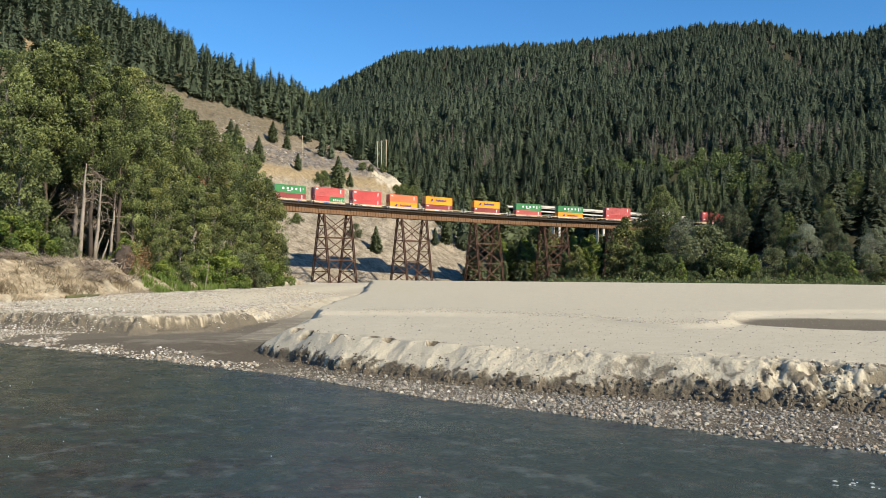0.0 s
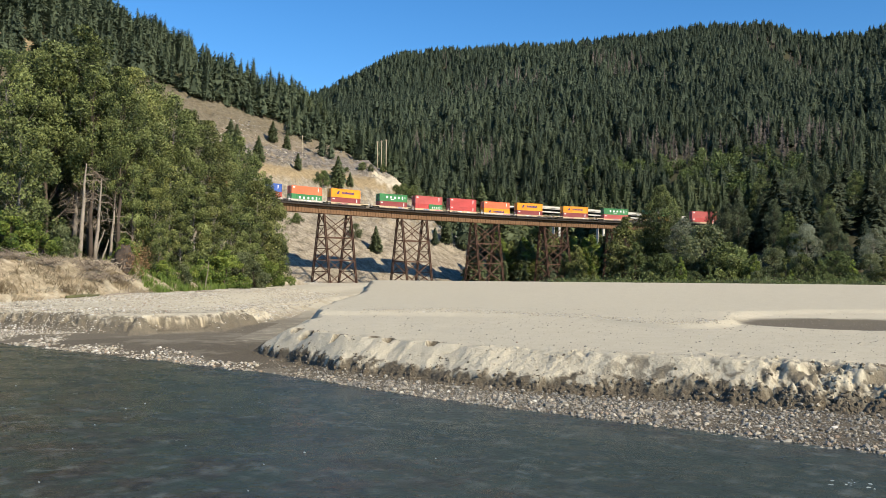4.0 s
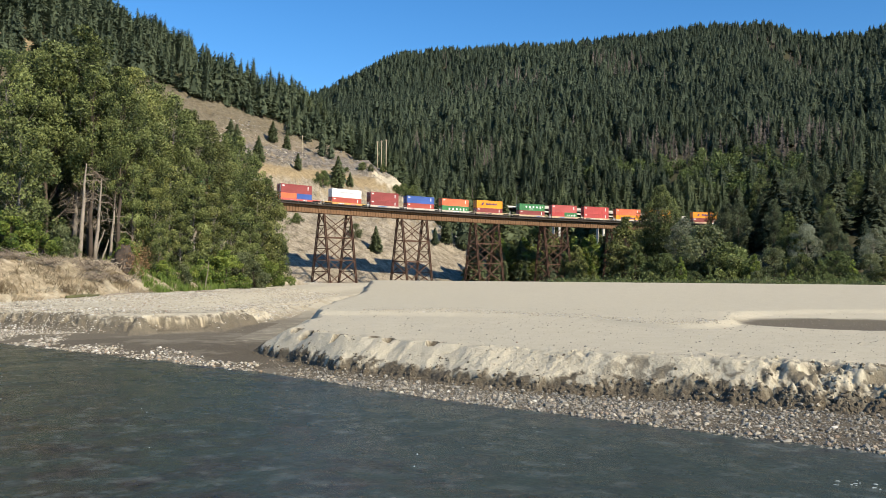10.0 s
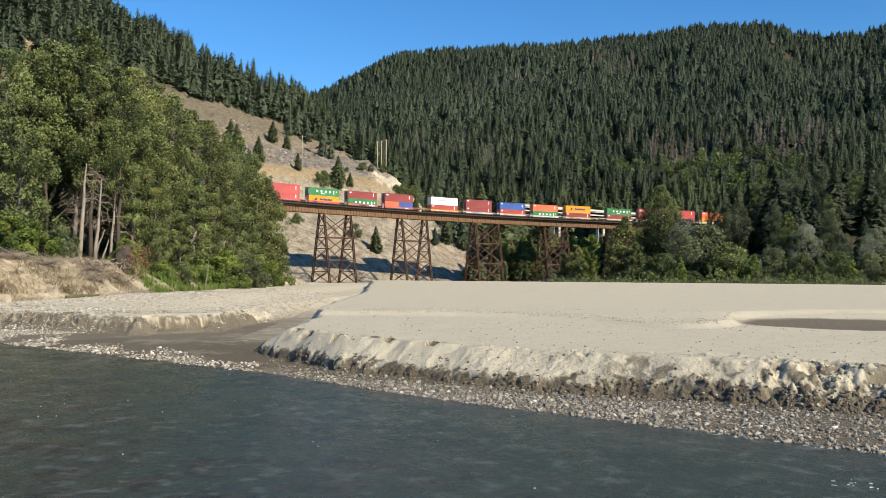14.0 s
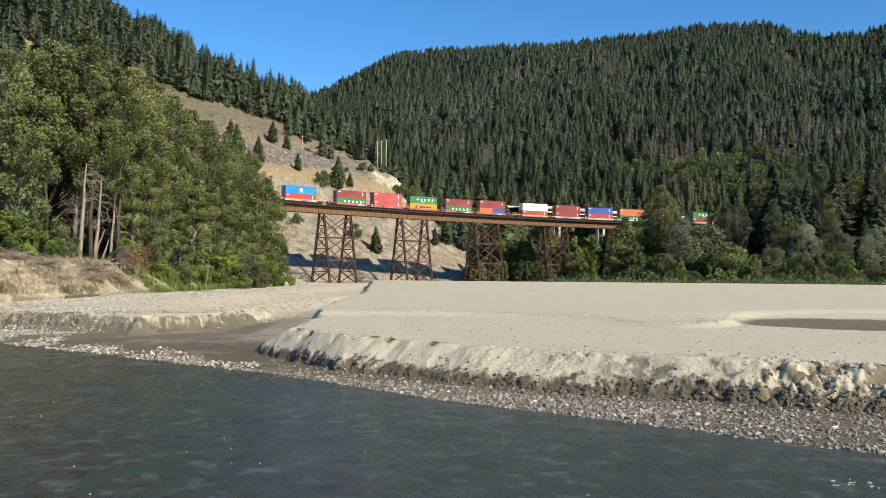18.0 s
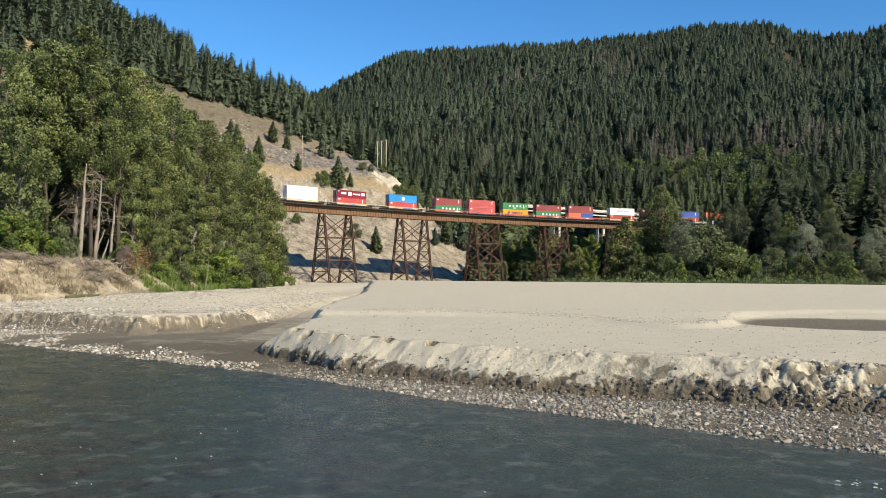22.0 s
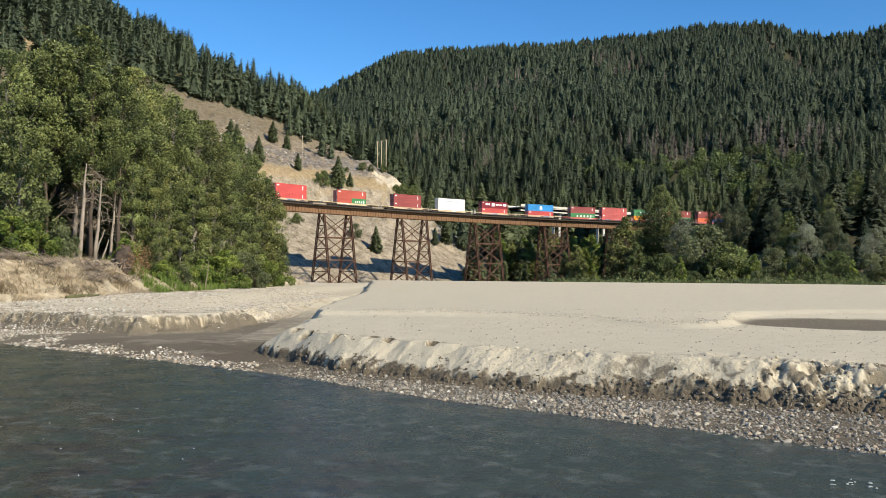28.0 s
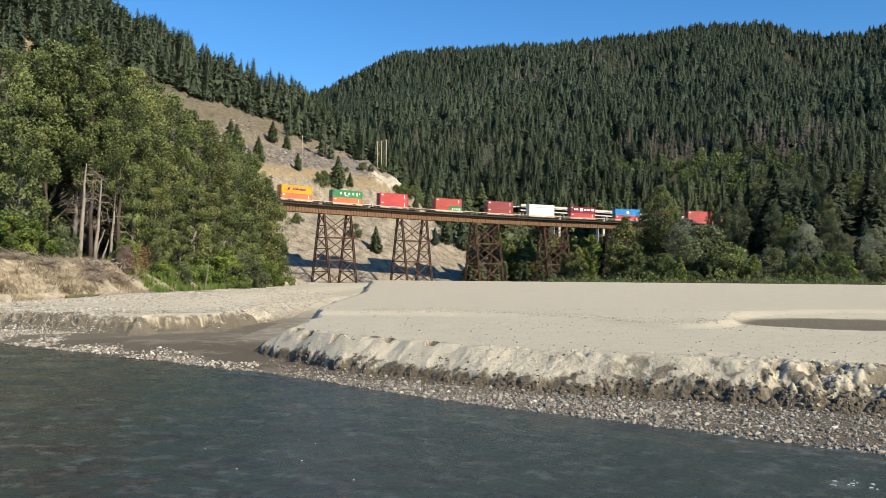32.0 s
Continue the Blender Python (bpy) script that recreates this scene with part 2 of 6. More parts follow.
def ground_material():
    m, n, l, b = material("ground", 0.95, 0.0, 0.15)

    def attr(name):
        a = n.new("ShaderNodeAttribute")
        a.attribute_name = name
        return a.outputs["Fac"]
    mid, grit = noise_tex(n, l, 1.1, 6, 0.65), noise_tex(n, l, 14.0, 5, 0.7)
    sand = ramp(n, l, mid, [(0.3, (0.46, 0.405, 0.292)), (0.7, (0.56, 0.502, 0.368))])
    sand = mix(n, l, 0.5, sand, ramp(n, l, grit, [(0.3, (0.38, 0.335, 0.238)), (0.7, (0.63, 0.570, 0.425))]))
    sand = mix(n, l, attr("ochre"), sand, ramp(n, l, grit, [(0.3, (0.25, 0.19, 0.11)), (0.7, (0.40, 0.32, 0.20))]))
    # damp silt; the mask also carries shade painted into pits and notches
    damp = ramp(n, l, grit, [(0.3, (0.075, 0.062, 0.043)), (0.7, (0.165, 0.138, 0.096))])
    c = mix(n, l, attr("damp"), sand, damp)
    grass = ramp(n, l, noise_tex(n, l, 1.7, 6, 0.7), [(0.28, (0.10, 0.083, 0.05)), (0.5, (0.31, 0.252, 0.165)), (0.7, (0.52, 0.445, 0.32))])
    c = mix(n, l, attr("bank"), c, grass)
    scree = ramp(n, l, noise_tex(n, l, 0.30, 8, 0.72, None, (1, 1, 0.5)), [(0.30, (0.095, 0.08, 0.058)), (0.47, (0.235, 0.20, 0.145)), (0.68, (0.40, 0.35, 0.265))])
    crag = ramp(n, l, noise_tex(n, l, 0.35, 9, 0.75, None, (0.5, 0.5, 3.0)), [(0.30, (0.075, 0.064, 0.052)), (0.5, (0.165, 0.145, 0.12)), (0.70, (0.28, 0.255, 0.215))])
    hay = ramp(n, l, noise_tex(n, l, 0.9, 7, 0.7), [(0.28, (0.15, 0.115, 0.062)), (0.55, (0.29, 0.22, 0.125)), (0.8, (0.37, 0.31, 0.205))])
    chips = noise_tex(n, l, 1.3, 6, 0.8)
    scree = mix(n, l, 0.8, scree, ramp(n, l, chips, [(0.36, (0.35, 0.34, 0.33)), (0.5, (0.95, 0.95, 0.95)), (0.66, (1.35, 1.33, 1.3))]), 'MULTIPLY')
    crag = mix(n, l, 0.9, crag, ramp(n, l, chips, [(0.36, (0.3, 0.3, 0.31)), (0.5, (0.95, 0.95, 0.97)), (0.68, (1.9, 1.88, 1.85))]), 'MULTIPLY')
    rock = mix(n, l, attr("crag"), scree, crag)
    rock = mix(n, l, attr("hay"), rock, hay)
    rock = mix(n, l, attr("pale"), rock, ramp(n, l, mid, [(0.3, (0.42, 0.36, 0.255)), (0.7, (0.56, 0.49, 0.36))]))
    c = mix(n, l, attr("rock"), c, rock)
    wood = ramp(n, l, mid, [(0.3, (0.030, 0.032, 0.017)), (0.7, (0.075, 0.068, 0.036))])
    c = mix(n, l, attr("wood"), c, wood)
    l.new(c, b.inputs["Base Color"])
    clod = noise_tex(n, l, 4.5, 7, 0.72)
    h = mix(n, l, 0.5, mix(n, l, 0.4, mid, grit), mix(n, l, attr("crumbly"), 0.5, clod))
    bump(n, l, b, h, 0.75, 0.22)
    return m


def build_ground():
    inner = np.radians(np.linspace(-30, 30, 680))
    outer = np.radians(np.concatenate([np.linspace(30.6, 60, 26), np.linspace(64, 296, 50), np.linspace(300, 329.4, 26)]))
    ang = np.concatenate([inner, outer])
    r = np.concatenate([np.geomspace(3.0, 15, 14)[:-1], np.geomspace(15, 20, 30)[:-1], np.geomspace(20, 37, 260)[:-1], np.geomspace(37, 48, 50)[:-1], np.geomspace(48, 66, 100)[:-1], np.geomspace(66, 130, 56)[:-1], np.geomspace(130, 225, 36)[:-1], np.geomspace(225, 460, 190)[:-1], np.geomspace(460, 1700, 60)[:-1], np.geomspace(1700, 4600, 8)])
    A, R = np.meshgrid(ang, r)
    X, Y = R * np.sin(A), R * np.cos(A)
    Z = land(X, Y)
    na, nr = len(ang), len(r)
    i = np.arange(nr - 1)[:, None] * na
    j = np.arange(na)[None, :]
    j2 = (j + 1) % na
    F = np.stack([i + j, i + j2, i + na + j2, i + na + j], -1).reshape(-1, 4)
    V = np.stack([X, Y, Z], -1).reshape(-1, 3)
    # closing fan under the camera
    c = len(V)
    V = np.vstack([V, [[0, 0, land_at(0, 0)]]])
    fan = np.stack([np.full(na, c), np.arange(na), (np.arange(na) + 1) % na], -1)
    me = bpy.data.meshes.new("ground")
    F = F[:, ::-1]
    faces = [tuple(f) for f in F.tolist()] + [tuple(f) for f in fan.tolist()]
    me.from_pydata(V.tolist(), [], faces)
    me.polygons.foreach_set("use_smooth", np.ones(len(faces), bool))
    x, y, z = V.T
    n = fbm(x * 0.5, y * 0.5, 4, 4)
    f2 = fbm(x * 2.6, y * 2.6, 4, 14)
    e = y - toe_y(x) + 1.5 * fbm(x * 0.25, y * 0.25, 4, 3) + 0.6 * fbm(x * 0.9, y * 0.9, 4, 11)
    east = smooth(3, 7.5, x)
    f6 = fbm(x * 6.5, y * 6.5, 3, 27)
    damp = smooth(0.20, -0.14, e - 0.34 - 0.16 * east * (1 + 5.0 * n) + 1.2 * f2 + 1.0 * f6) * (x > -12) * (y < 60)
    damp = np.maximum(damp, (0.72 + 0.25 * (y < 47)) * smooth(0.54, 0.42, z - 0.011 * np.clip(y - 45, 0, 60) + 0.5 * n + 0.4 * f2) * smooth(84, 58, y + 14 * n))
    terrace_y = np.interp(x, [-60, -29, -18, -14], [72, 54.5, 48.5, 52])
    terr = (x < -11.5) & (y < 130) & (y > 44)
    damp = np.maximum(damp, 0.9 * smooth(1.38, 1.05, z + 0.9 * n + 1.6 * f2) * terr * (y < terrace_y + 8))
    damp = damp * (1 - 0.16 * smooth(0.02, 0.14, n + 0.4 * f2) * (x < -6) * (z < 0.45))
    damp = np.maximum(damp, 0.85 * smooth(0.05, 0.15, f2 + 0.6 * n + 0.4 * f6) * smooth(1.52, 1.30, z) * east * (e < 3) * (y < 40))
    ochre = 0.45 * smooth(-0.02, 0.14, n + 0.6 * f2) * smooth(1.40, 1.1, z) * terr * smooth(0.3, 0.5, z)
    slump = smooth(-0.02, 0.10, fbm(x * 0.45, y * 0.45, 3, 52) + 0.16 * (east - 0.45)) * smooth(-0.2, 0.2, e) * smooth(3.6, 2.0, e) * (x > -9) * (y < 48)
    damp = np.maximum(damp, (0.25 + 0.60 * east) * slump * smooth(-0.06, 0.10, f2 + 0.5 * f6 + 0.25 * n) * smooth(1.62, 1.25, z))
    # pits: damp soil, and shade of the hollows put into the mask
    for px, py, pr, pd in PITS:
        damp = np.maximum(damp, smooth(pr * 1.15, pr * 0.75, np.hypot(x - px, 0.8 * (y - py)) + 0.5 * fbm(x * 3, y * 3, 3, 9)))
    # dark notches under the terrace lip, their shade painted into the mask
    damp = np.maximum(damp, 0.85 * terr * smooth(0.03, 0.10, f2 + 0.4 * f6) * smooth(0.95, 1.1, z) * smooth(1.40, 1.28, z) * (y < terrace_y + 6))
    pan = np.exp(-(((x - 27) / 10) ** 2 + ((y - 50.0) / 7.0) ** 2) ** 2)
    damp = np.maximum(damp, 0.92 * smooth(0.3, 0.6, pan + 0.3 * n))
    foot = bank_foot(y)
    bank = smooth(-2.2, -0.4, foot - x + 3 * n) * (1 - 0.35 * smooth(0.0, 0.12, n + 0.4 * f2) * smooth(9, 5, foot - x)) * (y > 50) * smooth(212, 190, y)
    bank = np.maximum(bank, smooth(212, 226, y + 8 * n) * (x > 25))
    d = -0.73 * (x + 75) + 0.68 * (y - 254)
    rock = smooth(-6, 4, d + 6 * n)
    ld, lz = line_dist(x, y, False)
    rock = np.maximum(rock, smooth(46, 38, ld + 6 * n) * (x < 0) * (x > -78) * (y > 215))
    bank = bank * (1 - rock)
    wood = smooth(430, 470, y + 0.1 * np.abs(x) - 20)
    wood = np.maximum(wood, (0.40 * smooth(64, 78, z + 14 * n) + 0.6 * smooth(90, 104, z + 12 * n)) * (d > 0) * (x < 0))
    open_top = smooth(19, 12, np.hypot(x + 200, y - 394) + 8 * n)
    wood, hay_top = wood * (1 - open_top), open_top
    wood = np.maximum(wood, smooth(236, 262, y + 10 * n) * smooth(20, 45, x))
    wood = np.maximum(wood, smooth(8, 14, foot - x + 2 * n) * (y > 60) * (y < 215))
    crag = smooth(50, 54, z + 6 * n) * (x < 20)
    hay = smooth(43.5, 45.5, z + 4 * n) * smooth(51.5, 49.5, z + 4 * n)
    hay = np.maximum(hay, smooth(60, 66, z + 16 * n) * 0.4)
    hay = np.maximum(hay, hay_top)
    hay = np.maximum(hay, 0.6 * smooth(0.08, 0.16, n) * smooth(22, 28, z))
    yt = toe_y(x)
    crumbly = smooth(-1.2, 0.0, y - yt) * smooth(4.5, 2.0, y - yt) * (x > -10) * (y < 48)
    crumbly = np.maximum(crumbly, smooth(1.42, 1.2, z) * smooth(0.3, 0.5, z) * (y > 46) * (x < -12) * (y < 90))
    crumbly = np.maximum(crumbly, 0.9 * rock)
    pale = np.maximum(smooth(9, 5, np.hypot(x + 26.5, y - 414) + 14 * n), smooth(7, 3, np.hypot(x + 11, y - 400) + 8 * n))
    hay, crag = hay * (1 - pale), crag * (1 - pale)
    wood = wood * (1 - pale)
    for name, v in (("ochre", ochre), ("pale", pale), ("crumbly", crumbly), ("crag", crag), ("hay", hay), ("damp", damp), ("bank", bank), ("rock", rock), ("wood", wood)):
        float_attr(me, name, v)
    me.materials.append(ground_material())
    me.update()
    return tagged(new("ground", me), "pale silt river bar with bare hillside and wooded mountain", "ground", kind="structure")


build_ground()


# ---------------------------------------------------------------- mesh helpers
def part(name, me, mat, parent, label=""):
    """Links a mesh as one object under a thing or a part."""
    if not me.materials and mat:
        me.materials.append(mat)
    ob = new(name, me)
    ob.parent = parent
    if label:
        ob["label"] = label
    return ob


class Shape:
    """Collects boxes, beams and tubes into one mesh."""

    def __init__(self):
        self.v, self.f = [], []

    def hexa(self, p):
        o = len(self.v)
        self.v += [tuple(q) for q in p]
        self.f += [tuple(o + i for i in q) for q in ((0, 3, 2, 1), (4, 5, 6, 7), (0, 1, 5, 4), (1, 2, 6, 5), (2, 3, 7, 6), (3, 0, 4, 7))]
        return self

    def box(self, x0, x1, y0, y1, z0, z1):
        return self.hexa([(x0, y0, z0), (x1, y0, z0), (x1, y1, z0), (x0, y1, z0), (x0, y0, z1), (x1, y0, z1), (x1, y1, z1), (x0, y1, z1)])

    def beam(self, a, b, w, h=None, up=(0, 0, 1)):
        a, b = Vector(a), Vector(b)
        h = w if h is None else h
        d = (b - a).normalized()
        s = d.cross(Vector(up))
        s = s.normalized() if s.length > 1e-4 else Vector((1, 0, 0))
        u = s.cross(d)
        s, u = s * w / 2, u * h / 2
        return self.hexa([a - s - u, a + s - u, a + s + u, a - s + u, b - s - u, b + s - u, b + s + u, b - s + u])

    def tube(self, pts, radii, sides=8):
        o = len(self.v)
        for k, (p, r) in enumerate(zip(pts, radii)):
            p = Vector(p)
            d = (Vector(pts[min(k + 1, len(pts) - 1)]) - Vector(pts[max(k - 1, 0)])).normalized()
            s = d.orthogonal().normalized()
            u = d.cross(s)
            for i in range(sides):
                a = 2 * math.pi * i / sides
                self.v.append(tuple(p + s * r * math.cos(a) + u * r * math.sin(a)))
        for k in range(len(pts) - 1):
            for i in range(sides):
                j = (i + 1) % sides
                self.f.append((o + k * sides + i, o + k * sides + j, o + (k + 1) * sides + j, o + (k + 1) * sides + i))
        self.f.append(tuple(o + i for i in reversed(range(sides))))
        e = o + (len(pts) - 1) * sides
        self.f.append(tuple(e + i for i in range(sides)))
        return self

    def mesh(self, name, mat=None, shade=False):
        me = bpy.data.meshes.new(name)
        me.from_pydata(self.v, [], self.f)
        if mat:
            me.materials.append(mat)
        if shade:
            me.polygons.foreach_set("use_smooth", np.ones(len(me.polygons), bool))
        me.update()
        return me


def thing(name, label, category, group="", m=None):
    ob = new(name)
    ob.empty_display_size = 0.5
    if m is not None:
        ob.matrix_world = m
    return tagged(ob, label, category, group)


# ---------------------------------------------------------------- river
def water_material():
    m, n, l, b = material("river water", 0.22, 0.0, 0.09)
    b.inputs["IOR"].default_value = 1.33
    place = n.new("ShaderNodeNewGeometry").outputs["Position"]
    silt = noise_tex(n, l, 0.10, 4, 0.6, place)
    c = ramp(n, l, silt, [(0.3, (0.031, 0.043, 0.034)), (0.7, (0.048, 0.062, 0.048))])
    # brown stony bed showing through the shallows on both sides
    across = n.new("ShaderNodeVectorMath")
    across.operation = 'DOT_PRODUCT'
    across.inputs[1].default_value = (0.633, 0.774, 0.0)
    l.new(place, across.inputs[0])
    shallow = n.new("ShaderNodeMath")
    shallow.operation = 'MAXIMUM'
    for k, (a, z) in enumerate(((18.0, 9.0), (18.6, 21.6))):
        r = n.new("ShaderNodeMapRange")
        r.inputs["From Min"].default_value, r.inputs["From Max"].default_value = a, z
        l.new(across.outputs["Value"], r.inputs["Value"])
        l.new(r.outputs["Result"], shallow.inputs[k])
    bed = ramp(n, l, noise_tex(n, l, 0.75, 5, 0.62, place), [(0.42, (0, 0, 0)), (0.62, (1, 1, 1))])
    bed = mix(n, l, 1.0, bed, shallow.outputs[0], 'MULTIPLY')
    stones = ramp(n, l, noise_tex(n, l, 2.6, 4, 0.6, place), [(0.35, (0.022, 0.022, 0.019)), (0.65, (0.062, 0.056, 0.045))])
    c = mix(n, l, bed, c, stones)
    # moving pale patches: sky reflected by wavelets, put into the water's colour
    sky_glint = ramp(n, l, noise_tex(n, l, 1.5, 4, 0.6), [(0.52, (0, 0, 0)), (0.70, (0.8, 0.8, 0.8))])
    calm = ramp(n, l, noise_tex(n, l, 0.16, 3, 0.5, place), [(0.38, (0.3, 0.3, 0.3)), (0.60, (1, 1, 1))])
    sky_glint = mix(n, l, 1.0, sky_glint, calm, 'MULTIPLY')
    l.new(mix(n, l, sky_glint, c, (0.110, 0.124, 0.110)), b.inputs["Base Color"])
    r = ramp(n, l, noise_tex(n, l, 0.6, 3, 0.6), [(0.35, (0.16, 0.16, 0.16)), (0.7, (0.34, 0.34, 0.34))])
    l.new(r, b.inputs["Roughness"])
    w1 = noise_tex(n, l, 1.3, 4, 0.6)
    w2 = noise_tex(n, l, 5.0, 4, 0.6)
    bump(n, l, b, mix(n, l, 0.35, w1, w2), 0.42, 0.16)
    return m


FLOW = Vector((33.0, -27.0, 0)).normalized()      # downstream, along the shore


def build_water():
    nx, ny = 300, 100
    u = np.linspace(-150, 150, nx)
    v = np.linspace(-26, 24, ny)
    U, Vv = np.meshgrid(u, v)
    Z = 0.03 * fbm(U * 0.55, Vv * 0.9, 4, 31) + 0.018 * fbm(U * 1.7, Vv * 2.2, 3, 37)
    V = np.stack([U, Vv, Z], -1).reshape(-1, 3)
    i = np.arange(ny - 1)[:, None] * nx
    j = np.arange(nx - 1)[None, :]
    F = np.stack([i + j, i + j + 1, i + nx + j + 1, i + nx + j], -1).reshape(-1, 4)
    me = mesh_np("river_water", V, F, (water_material(),), True)
    return tagged(new("river_water", me), "grey-green silty river with ripples flowing past the gravel shore", "river", kind="structure")


# frame of the river: x downstream, y away from the far shore
RIVER = Matrix.Translation((-4.0, 14.0, 0)) @ Matrix(((FLOW.x, -FLOW.y, 0, 0), (FLOW.y, FLOW.x, 0, 0), (0, 0, 1, 0), (0, 0, 0, 1)))
river = build_water()

# ---------------------------------------------------------------- steel viaduct
RUST = painted("rusted bridge steel", (0.088, 0.046, 0.029), 0.8, 0.0, (0.028, 0.019, 0.014), 0.8, 0.5, 0.3)
RUST_PLATE = painted("rusted plate girder", (0.165, 0.092, 0.047), 0.8, 0.0, (0.060, 0.034, 0.022), 0.85, 0.6, 0.3)
TIE = painted("dark creosoted timber", (0.035, 0.028, 0.022), 0.9, 0.0, (0.10, 0.085, 0.07), 0.5, 2.0)
RAIL = painted("worn rail steel", (0.20, 0.17, 0.15), 0.45, 0.6)
CONCRETE = painted("weathered concrete", (0.46, 0.43, 0.38), 0.9, 0.0, (0.24, 0.21, 0.17), 0.6, 0.6)
GALV = painted("grey handrail", (0.15, 0.14, 0.13), 0.6, 0.3)

BENTS = [(-114.6, -104.1), (-83.1, -72.6), (-51.6, -41.1), (-20.1, -9.6), (11.6, 22.1), (43.1, 53.5), (74.6, 85.1), (106.1, 116.6)]
G_TOP, G_BOT = -0.58, -2.75          # girder's top and bottom, below the rail
HALF = 1.30                          # half the distance between the girders
BRIDGE_A, BRIDGE_B = -125.7, 127.0


def build_viaduct():
    bridge = thing("railway_viaduct", "rust-brown steel plate girder railway viaduct with timber deck", "bridge")
    stops = [BRIDGE_A] + [s for b in BENTS for s in b] + [BRIDGE_B]
    for a, b in zip(stops[:-1], stops[1:]):
        for side in (-1, 1):
            g = Shape()
            p, q = on_track(a + 0.06), on_track(b - 0.06)
            d = (q - p)
            d.z = 0
            d.normalize()
            nrm = Vector((-d.y, d.x, 0)) * side * HALF
            zt, zb = Vector((0, 0, G_TOP)), Vector((0, 0, G_BOT))
            mid = Vector((0, 0, (G_TOP + G_BOT) / 2))
            g.beam(p + nrm + mid, q + nrm + mid, 0.03, G_TOP - G_BOT)
            g.beam(p + nrm + zt, q + nrm + zt, 0.42, 0.06)
            g.beam(p + nrm + zb, q + nrm + zb, 0.42, 0.06)
            count = max(5, int((q - p).length / 1.05))
            for k in range(count + 1):
                c = p.lerp(q, k / count) + nrm
                g.beam(c + zb, c + zt, 0.30, 0.07, d)
            part("girder", g.mesh("girder"), RUST_PLATE, bridge, "riveted plate girder with vertical stiffeners")
        # lateral bracing between the girders
        g = Shape()
        count = max(2, int((b - a) / 3.5))
        for k in range(count):
            s0, s1 = a + (b - a) * k / count, a + (b - a) * (k + 1) / count
            k2 = 1 if k % 2 else -1
            g.beam(on_track(s0, HALF * k2, G_BOT + 0.25), on_track(s1, -HALF * k2, G_BOT + 0.25), 0.15)
            g.beam(on_track(s0, HALF, G_TOP - 0.5), on_track(s0, -HALF, G_BOT + 0.3), 0.14)
        part("lateral_bracing", g.mesh("lateral_bracing"), RUST, bridge)
    # sleepers, guard timbers, rails
    t = Shape()
    s = BRIDGE_A - 3
    while s < BRIDGE_B + 3:
        t.beam(on_track(s, -1.95, -0.31), on_track(s, 1.95, -0.31), 0.24, 0.26)
        s += 0.46
    tagged(part("sleepers", t.mesh("sleepers"), TIE, bridge, "dark timber sleepers"), kind="stuff")
    for off, w, h, z, nm, mt in ((-0.75, 0.08, 0.17, -0.085, "rail", RAIL), (0.75, 0.08, 0.17, -0.085, "rail", RAIL),
                                 (-1.7, 0.2, 0.2, -0.09, "guard_timber", TIE), (1.7, 0.2, 0.2, -0.09, "guard_timber", TIE)):
        r = Shape()
        for k in range(50):
            s0 = BRIDGE_A - 3 + (BRIDGE_B - BRIDGE_A + 6) * k / 50
            s1 = BRIDGE_A - 3 + (BRIDGE_B - BRIDGE_A + 6) * (k + 1) / 50
            r.beam(on_track(s0, off, z), on_track(s1, off, z), w, h)
        part(nm, r.mesh(nm), mt, bridge)
    # walkway with a pipe handrail on both sides
    for side in (-1, 1):
        r = Shape()
        for k in range(84):
            s0 = BRIDGE_A + (BRIDGE_B - BRIDGE_A) * k / 84
            s1 = BRIDGE_A + (BRIDGE_B - BRIDGE_A) * (k + 1) / 84
            r.beam(on_track(s0, side * 2.45, -0.22), on_track(s1, side * 2.45, -0.22), 0.85, 0.06)
            r.beam(on_track(s0, side * 2.84, -0.36), on_track(s1, side * 2.84, -0.36), 0.08, 0.36)
        part("walkway", r.mesh("walkway"), TIE, bridge, "narrow plank walkway")
        r = Shape()
        for k in range(84):
            s0 = BRIDGE_A + (BRIDGE_B - BRIDGE_A) * k / 84
            s1 = BRIDGE_A + (BRIDGE_B - BRIDGE_A) * (k + 1) / 84
            for z in (0.35, 0.85):
                r.beam(on_track(s0, side * 2.85, z), on_track(s1, side * 2.85, z), 0.04)
            r.beam(on_track(s0, side * 2.85, -0.25), on_track(s0, side * 2.85, 0.87), 0.05)
        part("handrail", r.mesh("handrail"), GALV, bridge, "thin pipe handrail")


def laced_leg(top, bottom, along, across):
    """Two channels tied by lacing bars."""
    g = Shape()
    top, bottom = Vector(top), Vector(bottom)
    a = along * 0.28
    for k in (-1, 1):
        g.beam(top + a * k, bottom + a * k, 0.50, 0.14, along)
    n = max(6, int((top - bottom).length / 0.8))
    for k in range(n):
        p, q = top.lerp(bottom, k / n), top.lerp(bottom, (k + 1) / n)
        e = 1 if k % 2 else -1
        for face in (-1, 1):
            f = across * 0.19 * face
            g.beam(p + a * e + f, q - a * e + f, 0.10, 0.04, across)
    return g


